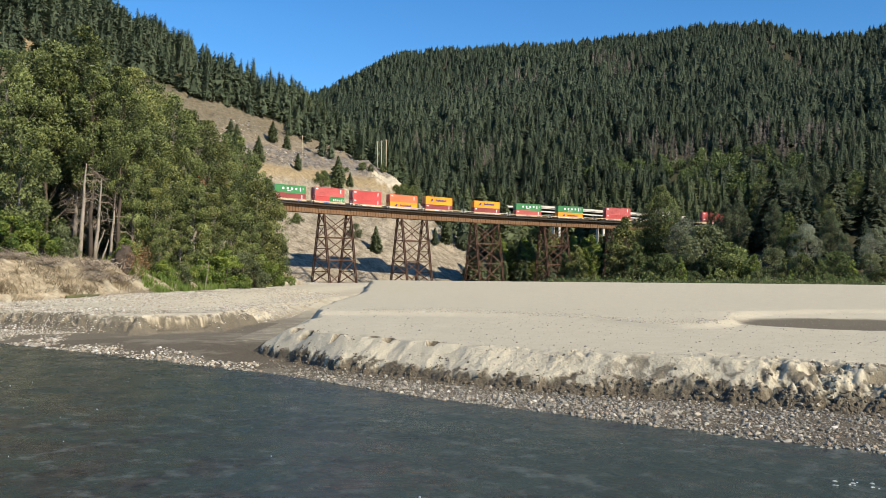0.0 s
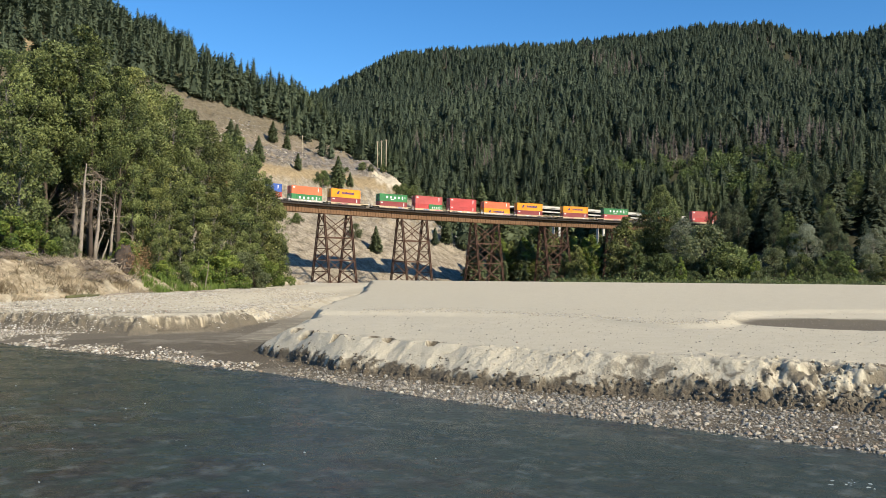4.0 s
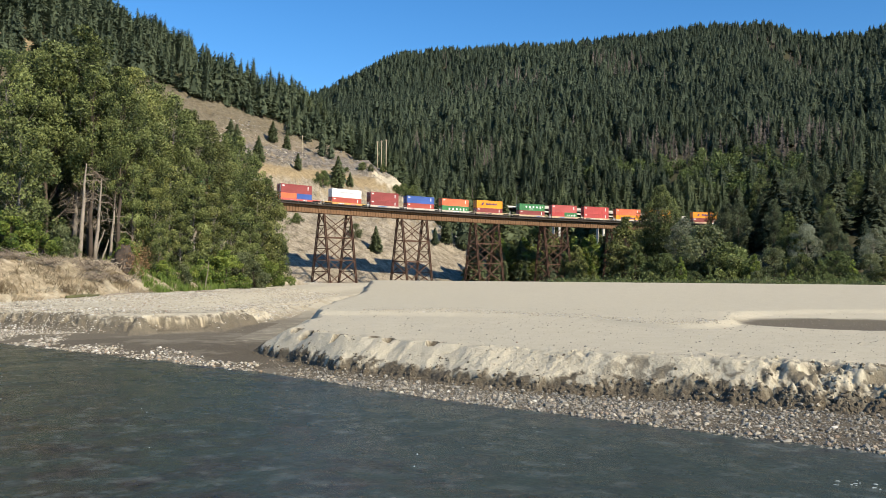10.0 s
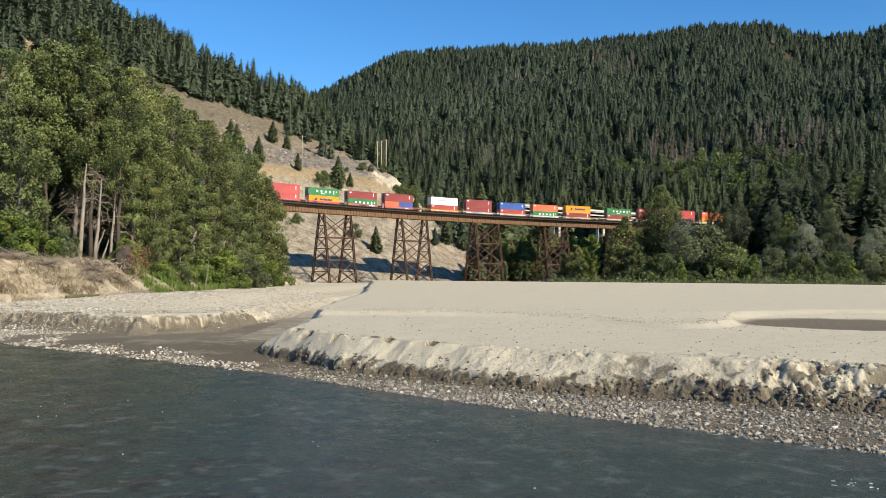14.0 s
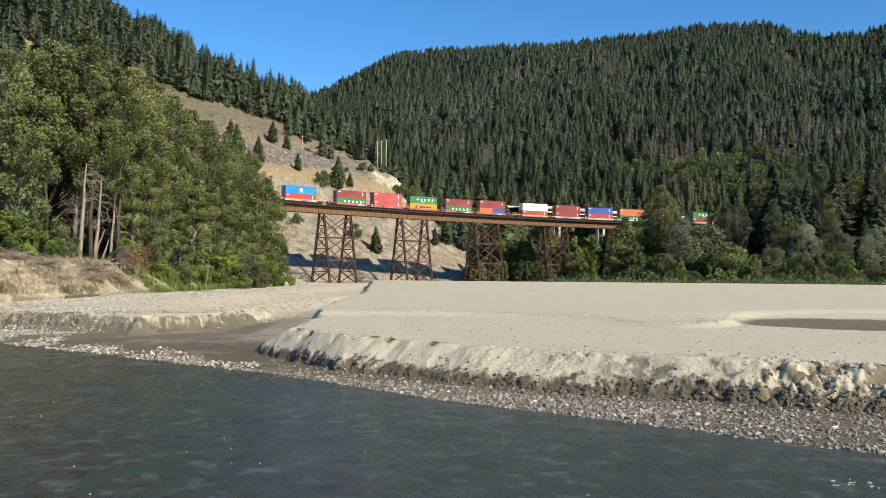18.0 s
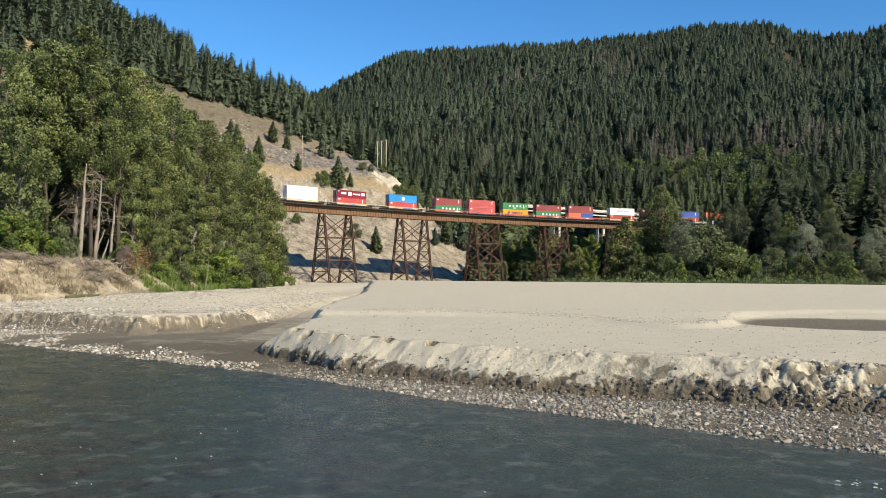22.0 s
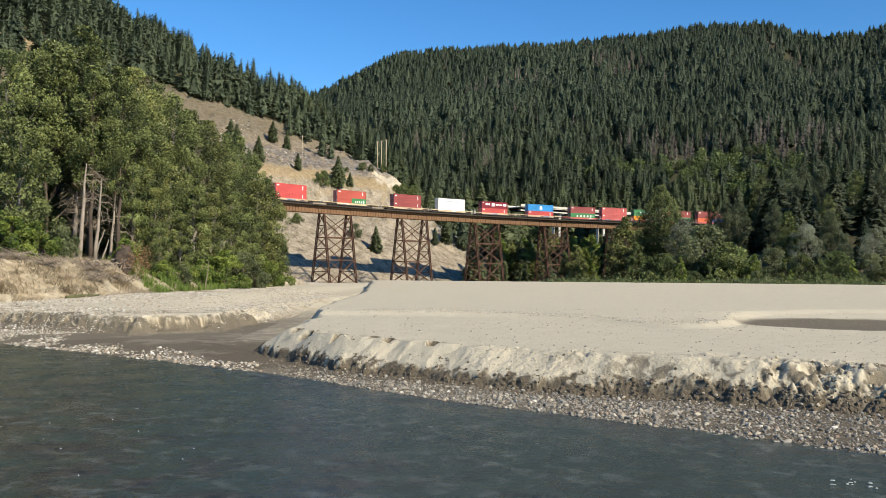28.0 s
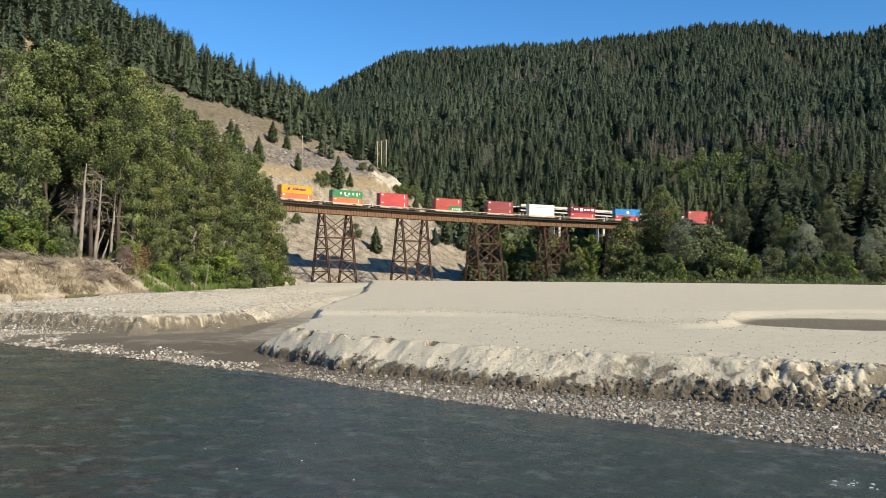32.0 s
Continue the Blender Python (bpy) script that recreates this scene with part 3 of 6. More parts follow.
def build_tower(s0, s1):
    t = thing("trestle_tower", "tapering rust-brown steel trestle tower with crossed bracing", "trestle tower", "towers of the viaduct")
    sm = (s0 + s1) / 2
    legs = {}
    top_z = G_BOT - 0.05
    th = track(sm)[2]
    along = Vector((math.cos(th), math.sin(th), 0))
    across = Vector((-math.sin(th), math.cos(th), 0))
    foot_z = 0.6
    for i, s in enumerate((s0, s1)):
        for side in (-1, 1):
            top = on_track(s, side * HALF, top_z)
            drop = top.z - foot_z
            bottom = on_track(s, side * (HALF + drop / 6.0), 0)
            bottom.z = foot_z
            legs[i, side] = (top, bottom)
            part("leg", laced_leg(top, bottom, along, across).mesh("leg"), RUST, t, "laced steel leg")
            f = Shape()
            g = min(land_at(bottom.x, bottom.y), foot_z) - 0.6
            f.box(bottom.x - 0.7, bottom.x + 0.7, bottom.y - 0.7, bottom.y + 0.7, g, foot_z + 0.02)
            part("footing", f.mesh("footing"), CONCRETE, t, "concrete footing block")

    def at(i, side, k):
        return legs[i, side][0].lerp(legs[i, side][1], k)
    levels = (0.02, 0.335, 0.655, 0.985)
    for side in (-1, 1):
        for k in levels[1:]:
            part("strut", Shape().beam(at(0, side, k), at(1, side, k), 0.26, 0.30).mesh("strut"), RUST, t)
        for k0, k1 in zip(levels[:-1], levels[1:]):
            for a, b in ((0, 1), (1, 0)):
                part("diagonal", Shape().beam(at(a, side, k0), at(b, side, k1), 0.22, 0.24).mesh("diagonal"), RUST, t)
        m0 = at(0, side, 0.18).lerp(at(1, side, 0.18), 0.34)
        m1 = at(0, side, 0.335).lerp(at(1, side, 0.335), 0.34)
        part("hanger", Shape().beam(m0, m1, 0.10).mesh("hanger"), RUST, t)
        m0 = at(0, side, 0.18).lerp(at(1, side, 0.18), 0.66)
        m1 = at(0, side, 0.335).lerp(at(1, side, 0.335), 0.66)
        part("hanger", Shape().beam(m0, m1, 0.10).mesh("hanger"), RUST, t)
    for i in (0, 1):
        lv = (0.0, 0.17, 0.335, 0.495, 0.655, 0.82, 0.985)
        for k in lv:
            part("strut", Shape().beam(at(i, -1, k), at(i, 1, k), 0.22, 0.26).mesh("strut"), RUST, t)
        for k0, k1 in zip(lv[:-1], lv[1:]):
            for a, b in ((-1, 1), (1, -1)):
                part("diagonal", Shape().beam(at(i, a, k0), at(i, b, k1), 0.18, 0.20).mesh("diagonal"), RUST, t)


build_viaduct()
for pair in BENTS:
    build_tower(*pair)


def build_abutment(s, d):
    a = thing("abutment", "pale concrete bridge abutment in the slope", "abutment", "abutments of the viaduct")
    x, y, th = track(s)
    m = Matrix.Translation((x, y, rail_z(s))) @ Matrix.Rotation(th, 4, 'Z')
    f = Shape().box(-1.2, 1.2, -2.4, 2.4, -9.0, G_BOT - 0.03)
    f.box(0.5 * d - 0.35, 0.5 * d + 0.35, -2.4, 2.4, G_BOT - 0.02, -0.48)
    part("stem", f.mesh("stem"), CONCRETE, a)
    a.matrix_world = m


build_abutment(BRIDGE_A - 0.3, -1)
build_abutment(BRIDGE_B + 0.3, 1)

# ---------------------------------------------------------------- container train
SPEED = 10.2
PAINT = {
    "green": (0.055, 0.22, 0.080), "maroon": (0.27, 0.062, 0.058), "red": (0.48, 0.075, 0.068), "orange": (0.72, 0.17, 0.075),
    "yellow": (0.78, 0.31, 0.02), "blue": (0.055, 0.115, 0.36), "bright_blue": (0.03, 0.25, 0.55), "white": (0.74, 0.73, 0.70),
    "dark_red": (0.20, 0.018, 0.028), "brick": (0.40, 0.085, 0.06), "rose": (0.46, 0.10, 0.09),
    "cream_car": (0.60, 0.46, 0.28), "red_car": (0.55, 0.11, 0.09), "pale_car": (0.55, 0.50, 0.42), "yellow_car": (0.62, 0.36, 0.10),
}
COAT = {k: painted(k.replace("_", " ") + " paint", c, 0.5, 0.0, tuple(v * 0.35 + 0.03 for v in c), 0.28, 0.35, 0.1) for k, c in PAINT.items()}
GRIMY = {k: painted("grimy " + k.replace("_", " ") + " paint", c, 0.7, 0.0, (0.10, 0.065, 0.045), 0.95, 1.7, 0.2) for k, c in PAINT.items() if k.endswith("_car")}
DARK = painted("black running gear", (0.025, 0.022, 0.02), 0.75, 0.0, (0.09, 0.06, 0.04), 0.5, 1.5)
LETTER = {"white": painted("white lettering", (0.78, 0.78, 0.76), 0.6), "navy": painted("navy lettering", (0.03, 0.03, 0.16), 0.6),
          "dark": painted("dark red lettering", (0.22, 0.05, 0.03), 0.6), "grey": painted("grey lettering", (0.42, 0.43, 0.46), 0.6)}
LONG, WIDE, SHORT = 11.5, 2.34, 5.7
# left end of each box in metres along the line at the start, top box, its height, bottom boxes, car
CARS = [
    (118.0, "red", 2.6, ("maroon",), "cream_car"), (94.7, "white", 2.6, ("green",), "cream_car"), (72.3, "rose", 2.9, ("red",), "cream_car"),
    (49.8, "green", 2.6, ("yellow",), "cream_car"), (30.4, "green", 2.6, ("rose",), "cream_car"), (11.4, "yellow", 2.6, ("maroon",), "cream_car"),
    (-9.9, "yellow", 2.9, ("maroon",), "cream_car"), (-25.0, "orange", 2.6, ("yellow",), "pale_car"), (-40.1, "red", 2.9, ("red",), "cream_car"),
    (-55.1, "rose", 2.9, ("red", "green"), "cream_car"), (-70.1, "green", 2.6, ("maroon",), "cream_car"), (-89.5, "yellow", 2.9, ("maroon",), "cream_car"),
    (-104.7, "orange", 2.6, ("green",), "pale_car"), (-119.8, "blue", 2.6, ("brick",), "pale_car"), (-135.0, "maroon", 2.9, ("maroon",), "pale_car"),
    (-150.3, "white", 2.9, ("brick",), "yellow_car"), (-169.8, "maroon", 2.9, ("orange", "blue"), "red_car"), (-184.8, "maroon", 2.6, ("green",), "red_car"),
    (-200.1, "green", 2.6, ("yellow",), "red_car"), (-215.2, "rose", 2.9, ("rose",), "red_car"), (-230.0, "maroon", 2.6, ("green",), "red_car"),
    (-249.7, "bright_blue", 2.6, ("red",), "cream_car"), (-270.8, "dark_red", 2.6, ("red",), "cream_car"), (-290.0, "white", 2.6, ("white",), "cream_car"),
    (-309.0, "maroon", 2.9, ("maroon",), "cream_car"), (-332.0, "brick", 2.6, ("brick", "green"), "cream_car"), (-355.4, "red", 2.9, ("red",), "cream_car"),
    (-374.4, "green", 2.6, ("orange",), "cream_car"), (-394.0, "yellow", 2.6, ("orange",), "cream_car"),
]
MOVING = []          # (thing, metres along the line at the start, height over the rail)


def box_body(length, height, mat):
    """Corrugated steel box: frame, fluted sides, roof and doors."""
    g = Shape()
    w, fr = WIDE / 2, 0.09
    for sx in (-1, 1):
        for sy in (-1, 1):
            x, y = sx * (length / 2 - fr), sy * (w - fr)
            g.box(x - fr, x + fr, y - fr, y + fr, 0, height)
    for sy in (-1, 1):
        y = sy * (w - fr)
        g.box(-length / 2 + fr, length / 2 - fr, y - fr, y + fr, 0, 0.16)
        g.box(-length / 2 + fr, length / 2 - fr, y - fr, y + fr, height - 0.13, height)
        n = int(length / 0.28)
        for k in range(n):
            x = -length / 2 + 0.2 + (length - 0.4) * (k + 0.5) / n
            g.box(x - 0.075, x + 0.075, sy * (w - 0.10) - 0.045, sy * (w - 0.10) + 0.045, 0.15, height - 0.12)
        g.box(-length / 2 + 0.1, length / 2 - 0.1, sy * (w - 0.13) - 0.02, sy * (w - 0.13) + 0.02, 0.1, height - 0.1)
    g.box(-length / 2 + 0.05, length / 2 - 0.05, -w + 0.12, w - 0.12, height - 0.07, height - 0.02)
    g.box(-length / 2 + 0.05, length / 2 - 0.05, -w + 0.12, w - 0.12, 0.05, 0.16)
    for sx in (-1, 1):
        g.box(sx * (length / 2 - 0.08) - 0.03, sx * (length / 2 - 0.08) + 0.03, -w + 0.15, w - 0.15, 0.1, height - 0.1)
    me = g.mesh("body", mat)
    return me


BODY = {}


def container(colour, length, height, mark):
    name = colour.replace("_", " ")
    size = "forty-foot" if length > 10 else "twenty-foot"
    box = thing("shipping_container", f"{name} corrugated steel {size} shipping container on a well car", "container", "containers of the train")
    key = (colour, length, height)
    if key not in BODY:
        BODY[key] = box_body(length, height, COAT[colour])
    part("body", BODY[key], None, box)
    y = -WIDE / 2 + 0.006
    # locking bars of the doors
    bars = Shape()
    for k in (-0.8, -0.35, 0.35, 0.8):
        bars.beam((-length / 2 - 0.02, k, 0.15), (-length / 2 - 0.02, k, height - 0.15), 0.05)
    part("locking_bars", bars.mesh("locking_bars"), LETTER["grey"], box)["kind"] = "stuff"
    if mark:
        part("lettering", mark_mesh(mark, length, height, y), LETTER[mark[1]], box, "plain marks on the side")["kind"] = "stuff"
    return box


def mark_mesh(mark, length, height, y):
    kind = mark[0]
    g = Shape()

    def bar(x0, x1, z0, z1):
        g.box(x0 * length, x1 * length, y - 0.016, y, z0 * height, z1 * height)
    if kind == "spaced":          # four spaced marks
        for k in (-0.26, -0.12, 0.02, 0.16):
            bar(k, k + 0.055, 0.42, 0.68)
        bar(0.30, 0.335, 0.30, 0.75)
        bar(0.40, 0.42, 0.50, 0.72)
        bar(-0.10, 0.02, 0.22, 0.30)
    elif kind == "line":          # emblem and a long line
        g.hexa([(length * a, b, height * c) for a, b, c in ((-0.32, y - 0.016, 0.38), (-0.26, y - 0.016, 0.38), (-0.26, y, 0.38), (-0.32, y, 0.38), (-0.28, y - 0.016, 0.70), (-0.22, y - 0.016, 0.70), (-0.22, y, 0.70), (-0.28, y, 0.70))])
        for k in range(10):
            bar(-0.13 + 0.041 * k, -0.13 + 0.041 * k + 0.031, 0.42, 0.62 if k % 3 else 0.68)
    elif kind == "words":         # two bold words with a block between
        for k in range(3):
            bar(-0.36 + 0.06 * k, -0.315 + 0.06 * k, 0.45, 0.72)
        bar(-0.12, -0.01, 0.30, 0.80)
        for k in range(5):
            bar(0.04 + 0.052 * k, 0.08 + 0.052 * k, 0.45, 0.66)
        bar(0.33, 0.45, 0.40, 0.76)
        bar(-0.47, -0.42, 0.78, 0.86)
    elif kind == "disc":
        g.tube([(0, y + 0.004, 0.5 * height), (0, y - 0.016, 0.5 * height)], [0.26 * height, 0.26 * height], 16)
        for k in range(3):
            bar(-0.06 + 0.05 * k, -0.03 + 0.05 * k, 0.20, 0.24)
    elif kind == "faint":
        for k in range(14):
            bar(-0.24 + 0.038 * k, -0.21 + 0.038 * k, 0.52, 0.64)
    else:                          # small data block by the corner
        bar(-0.46, -0.39, 0.72, 0.86)
        bar(0.36, 0.385, 0.42, 0.85)
    return g.mesh("lettering")


TOP_MARK = {"green": ("spaced", "white"), "yellow": ("line", "navy"), "dark_red": ("words", "white"), "bright_blue": ("disc", "white"), "white": ("faint", "grey")}
LOW_MARK = {"green": ("spaced", "white"), "yellow": ("line", "navy")}


def well_car(colour, front, back):
    """front, back: distance from the box's middle to the couplers."""
    tone = colour.split("_")[0]
    car = thing("well_car", f"{tone} painted container well car on dark bogies", "rail car", "well cars of the train")
    y = WIDE / 2 + 0.16
    half = LONG / 2 + 0.25
    for side in (-1, 1):
        g = Shape()
        g.box(-half, half, side * y - 0.05, side * y + 0.05, 0.60, 1.10)
        g.box(-half - 0.3, half + 0.3, side * y - 0.10, side * y + 0.10, 1.02, 1.14)
        for k in range(13):
            x = -half + 0.2 + (2 * half - 0.4) * k / 12
            g.box(x - 0.05, x + 0.05, side * y - 0.10, side * y + 0.10, 0.60, 1.04)
        part("side_sill", g.mesh("side_sill"), GRIMY[colour], car)
        low = Shape().box(-half, half, side * y - 0.05, side * y + 0.05, 0.38, 0.60).box(-half, half, side * y - 0.12, side * y + 0.12, 0.28, 0.38)
        part("lower_chord", low.mesh("lower_chord"), DARK, car, "dark lower edge of the well")
    g = Shape().box(-half, half, -y, y, 0.27, 0.34)
    part("well_floor", g.mesh("well_floor"), DARK, car)
    for sgn, reach in ((1, front), (-1, back)):
        g = Shape()
        a, b = half + 0.03, max(half + 0.5, reach - 0.35)
        g.box(min(sgn * a, sgn * b), max(sgn * a, sgn * b), -1.35, 1.35, 0.98, 1.20)
        g.box(min(sgn * a, sgn * b), max(sgn * a, sgn * b), -0.35, 0.35, 0.72, 0.98)
        part("end_platform", g.mesh("end_platform"), GRIMY[colour], car)
        c = Shape()
        c.box(min(sgn * (b - 0.1), sgn * (reach + 0.02)), max(sgn * (b - 0.1), sgn * (reach + 0.02)), -0.16, 0.16, 0.74, 0.96)
        part("coupler", c.mesh("coupler"), DARK, car)
        if sgn == -1 or reach > 7.8:
            x0 = sgn * (min(reach - 0.0, half + 1.15) if reach > 7.8 else reach)
            bg = Shape()
            for side in (-1, 1):
                bg.box(x0 - 1.25, x0 + 1.25, side * 1.0 - 0.07, side * 1.0 + 0.07, 0.36, 0.62)
            bg.box(x0 - 0.3, x0 + 0.3, -1.05, 1.05, 0.40, 0.70)
            bogie = part("bogie", bg.mesh("bogie"), DARK, car, "dark steel bogie frame")
            for wx in (-0.88, 0.88):
                for side in (-1, 1):
                    wg = Shape().tube([(x0 + wx, side * 0.68, 0.455), (x0 + wx, side * 0.82, 0.455)], [0.455, 0.455], 16)
                    part("wheel", wg.mesh("wheel"), DARK, bogie)
            ladder = Shape()
            for q in range(3):
                ladder.beam((sgn * (b - 0.1), -1.38, 0.55 + 0.2 * q), (sgn * (b - 0.55), -1.38, 0.55 + 0.2 * q), 0.03)
            ladder.beam((sgn * (b - 0.1), -1.38, 0.45), (sgn * (b - 0.1), -1.38, 1.9), 0.035)
            ladder.beam((sgn * (b - 0.55), -1.38, 0.45), (sgn * (b - 0.55), -1.38, 1.9), 0.035)
            part("grab_ladder", ladder.mesh("grab_ladder"), LETTER["white"], car)
    return car


SPRAY = [LETTER["white"], painted("blue spray paint", (0.10, 0.20, 0.42), 0.6), painted("black spray paint", (0.04, 0.04, 0.05), 0.6), painted("rose spray paint", (0.55, 0.18, 0.24), 0.6)]


def graffiti(car, rng):
    """Blurred spray-paint shapes along the side of a well car."""
    y = -WIDE / 2 - 0.265
    for k in range(rng.randint(1, 3)):
        x, g = rng.uniform(-5.0, 3.6), Shape()
        for q in range(rng.randint(4, 8)):
            w, lean, z0, z1 = rng.uniform(0.14, 0.34), rng.uniform(-0.15, 0.15), rng.uniform(0.62, 0.70), rng.uniform(0.88, 1.04)
            g.hexa([(x, y - 0.01, z0), (x + w, y - 0.01, z0), (x + w, y, z0), (x, y, z0), (x + lean, y - 0.01, z1), (x + w + lean, y - 0.01, z1), (x + w + lean, y, z1), (x + lean, y, z1)])
            x += w + rng.uniform(0.02, 0.16)
        part("graffiti", g.mesh("graffiti"), SPRAY[rng.randrange(4)], car, "spray-painted shapes on the sill")["kind"] = "stuff"


def build_train():
    rng = random.Random(41)
    mids = [c[0] + LONG / 2 for c in CARS]
    for k, (s, top, height, lows, colour) in enumerate(CARS):
        mid = mids[k]
        front = (mids[k - 1] - mid) / 2 if k else 8.0
        back = (mid - mids[k + 1]) / 2 if k + 1 < len(CARS) else 8.0
        car = well_car(colour, front, back)
        graffiti(car, rng)
        MOVING.append((car, mid, 0.0))
        low_h, height = 2.48, 0.953 * height
        if len(lows) == 1:
            MOVING.append((container(lows[0], LONG, low_h, LOW_MARK.get(lows[0], ("data", "white"))), mid, 0.342))
        else:
            for c, sg in zip(lows, (-1, 1)):
                MOVING.append((container(c, SHORT, low_h, LOW_MARK.get(c)), mid + sg * (LONG - SHORT) / 2, 0.342))
        MOVING.append((container(top, LONG, height, TOP_MARK.get(top, ("data", "white"))), mid, 0.342 + low_h + 0.006))


build_train()

# ---------------------------------------------------------------- plants
def leaf_material(name, dark, light, thin=0.35, rough=0.55, tufts=0.0):
    m, n, l, b = material(name, rough, 0.0, 0.35)
    a = n.new("ShaderNodeAttribute")
    a.attribute_name = "tint"
    g = n.new("ShaderNodeObjectInfo")
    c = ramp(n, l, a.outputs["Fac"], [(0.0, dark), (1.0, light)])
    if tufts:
        # needle clusters of about a metre, shade between them darkened into the colour
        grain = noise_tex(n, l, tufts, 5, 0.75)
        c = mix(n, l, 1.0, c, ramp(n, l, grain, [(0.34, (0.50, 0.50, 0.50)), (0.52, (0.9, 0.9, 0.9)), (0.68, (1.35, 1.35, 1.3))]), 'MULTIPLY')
        bump(n, l, b, grain, 0.7, 1.2)
    h = n.new("ShaderNodeHueSaturation")
    mp = n.new("ShaderNodeMapRange")
    mp.inputs["To Min"].default_value, mp.inputs["To Max"].default_value = 0.8, 1.2
    l.new(g.outputs["Random"], mp.inputs["Value"])
    l.new(mp.outputs["Result"], h.inputs["Value"])
    l.new(c, h.inputs["Color"])
    l.new(h.outputs["Color"], b.inputs["Base Color"])
    t = n.new("ShaderNodeBsdfTranslucent")
    l.new(h.outputs["Color"], t.inputs["Color"])
    mx = n.new("ShaderNodeMixShader")
    mx.inputs[0].default_value = thin
    l.new(b.outputs[0], mx.inputs[1])
    l.new(t.outputs[0], mx.inputs[2])
    l.new(mx.outputs[0], n["Material Output"].inputs["Surface"])
    return m


BARK = painted("pale grey bark", (0.24, 0.215, 0.18), 0.95, 0.0, (0.055, 0.046, 0.037), 0.95, 1.6, 0.7)
DARK_BARK = painted("dark bark", (0.075, 0.058, 0.045), 0.95, 0.0, (0.03, 0.025, 0.02), 0.6, 1.5, 0.6)
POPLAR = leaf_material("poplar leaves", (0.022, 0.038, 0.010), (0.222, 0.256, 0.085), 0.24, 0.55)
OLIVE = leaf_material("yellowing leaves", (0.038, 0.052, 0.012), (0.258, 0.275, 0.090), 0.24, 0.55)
SHRUB = leaf_material("bright shrub leaves", (0.065, 0.110, 0.018), (0.265, 0.320, 0.068), 0.3)
SILVER = leaf_material("silvery willow leaves", (0.10, 0.12, 0.06), (0.29, 0.31, 0.22), 0.25)
SAGE = leaf_material("grey-green willow leaves", (0.070, 0.090, 0.038), (0.18, 0.20, 0.095))
# slight blue of distant haze mixed into the far firs' needle colour
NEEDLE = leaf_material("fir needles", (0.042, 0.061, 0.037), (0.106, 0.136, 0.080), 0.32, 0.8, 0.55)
NEEDLE_NEAR = leaf_material("dull green fir needles", (0.064, 0.088, 0.040), (0.22, 0.255, 0.122), 0.32, 0.75)
DULL = leaf_material("dull grey-green leaves", (0.034, 0.046, 0.022), (0.125, 0.150, 0.078), 0.22, 0.7)
# far-bank firs: darker needle copy stands in for shade on that slope
NEEDLE_DARK = leaf_material("dark fir needles", (0.034, 0.046, 0.026), (0.120, 0.142, 0.080), 0.22, 0.8)
BUSH = leaf_material("dull green bush leaves", (0.055, 0.080, 0.024), (0.170, 0.210, 0.070), 0.25)
NEEDLE_MID = leaf_material("sunlit fir needles", (0.050, 0.070, 0.040), (0.142, 0.174, 0.096), 0.34, 0.8)


def leaf_mesh(name, centres, spread, size, mat, rng, droop=0.0):
    """Many small pointed leaves round the given centres."""
    n = len(centres)
    d = rng.normal(size=(n, 3))
    a = d / np.linalg.norm(d, axis=1)[:, None]
    b = np.cross(a, rng.normal(size=(n, 3)))
    b /= np.linalg.norm(b, axis=1)[:, None]
    a[:, 2] -= droop
    s = size * rng.uniform(0.6, 1.35, (n, 1))
    V = np.stack([centres + a * s, centres - a * s * 0.65 + b * s * 0.72, centres - a * s * 0.65 - b * s * 0.72], 1).reshape(-1, 3)
    F = np.arange(3 * n).reshape(-1, 3)
    me = mesh_np(name, V, F, (mat,))
    float_attr(me, "tint", np.repeat(np.clip(spread + rng.normal(0, 0.22, n), 0, 1), 3))
    return me


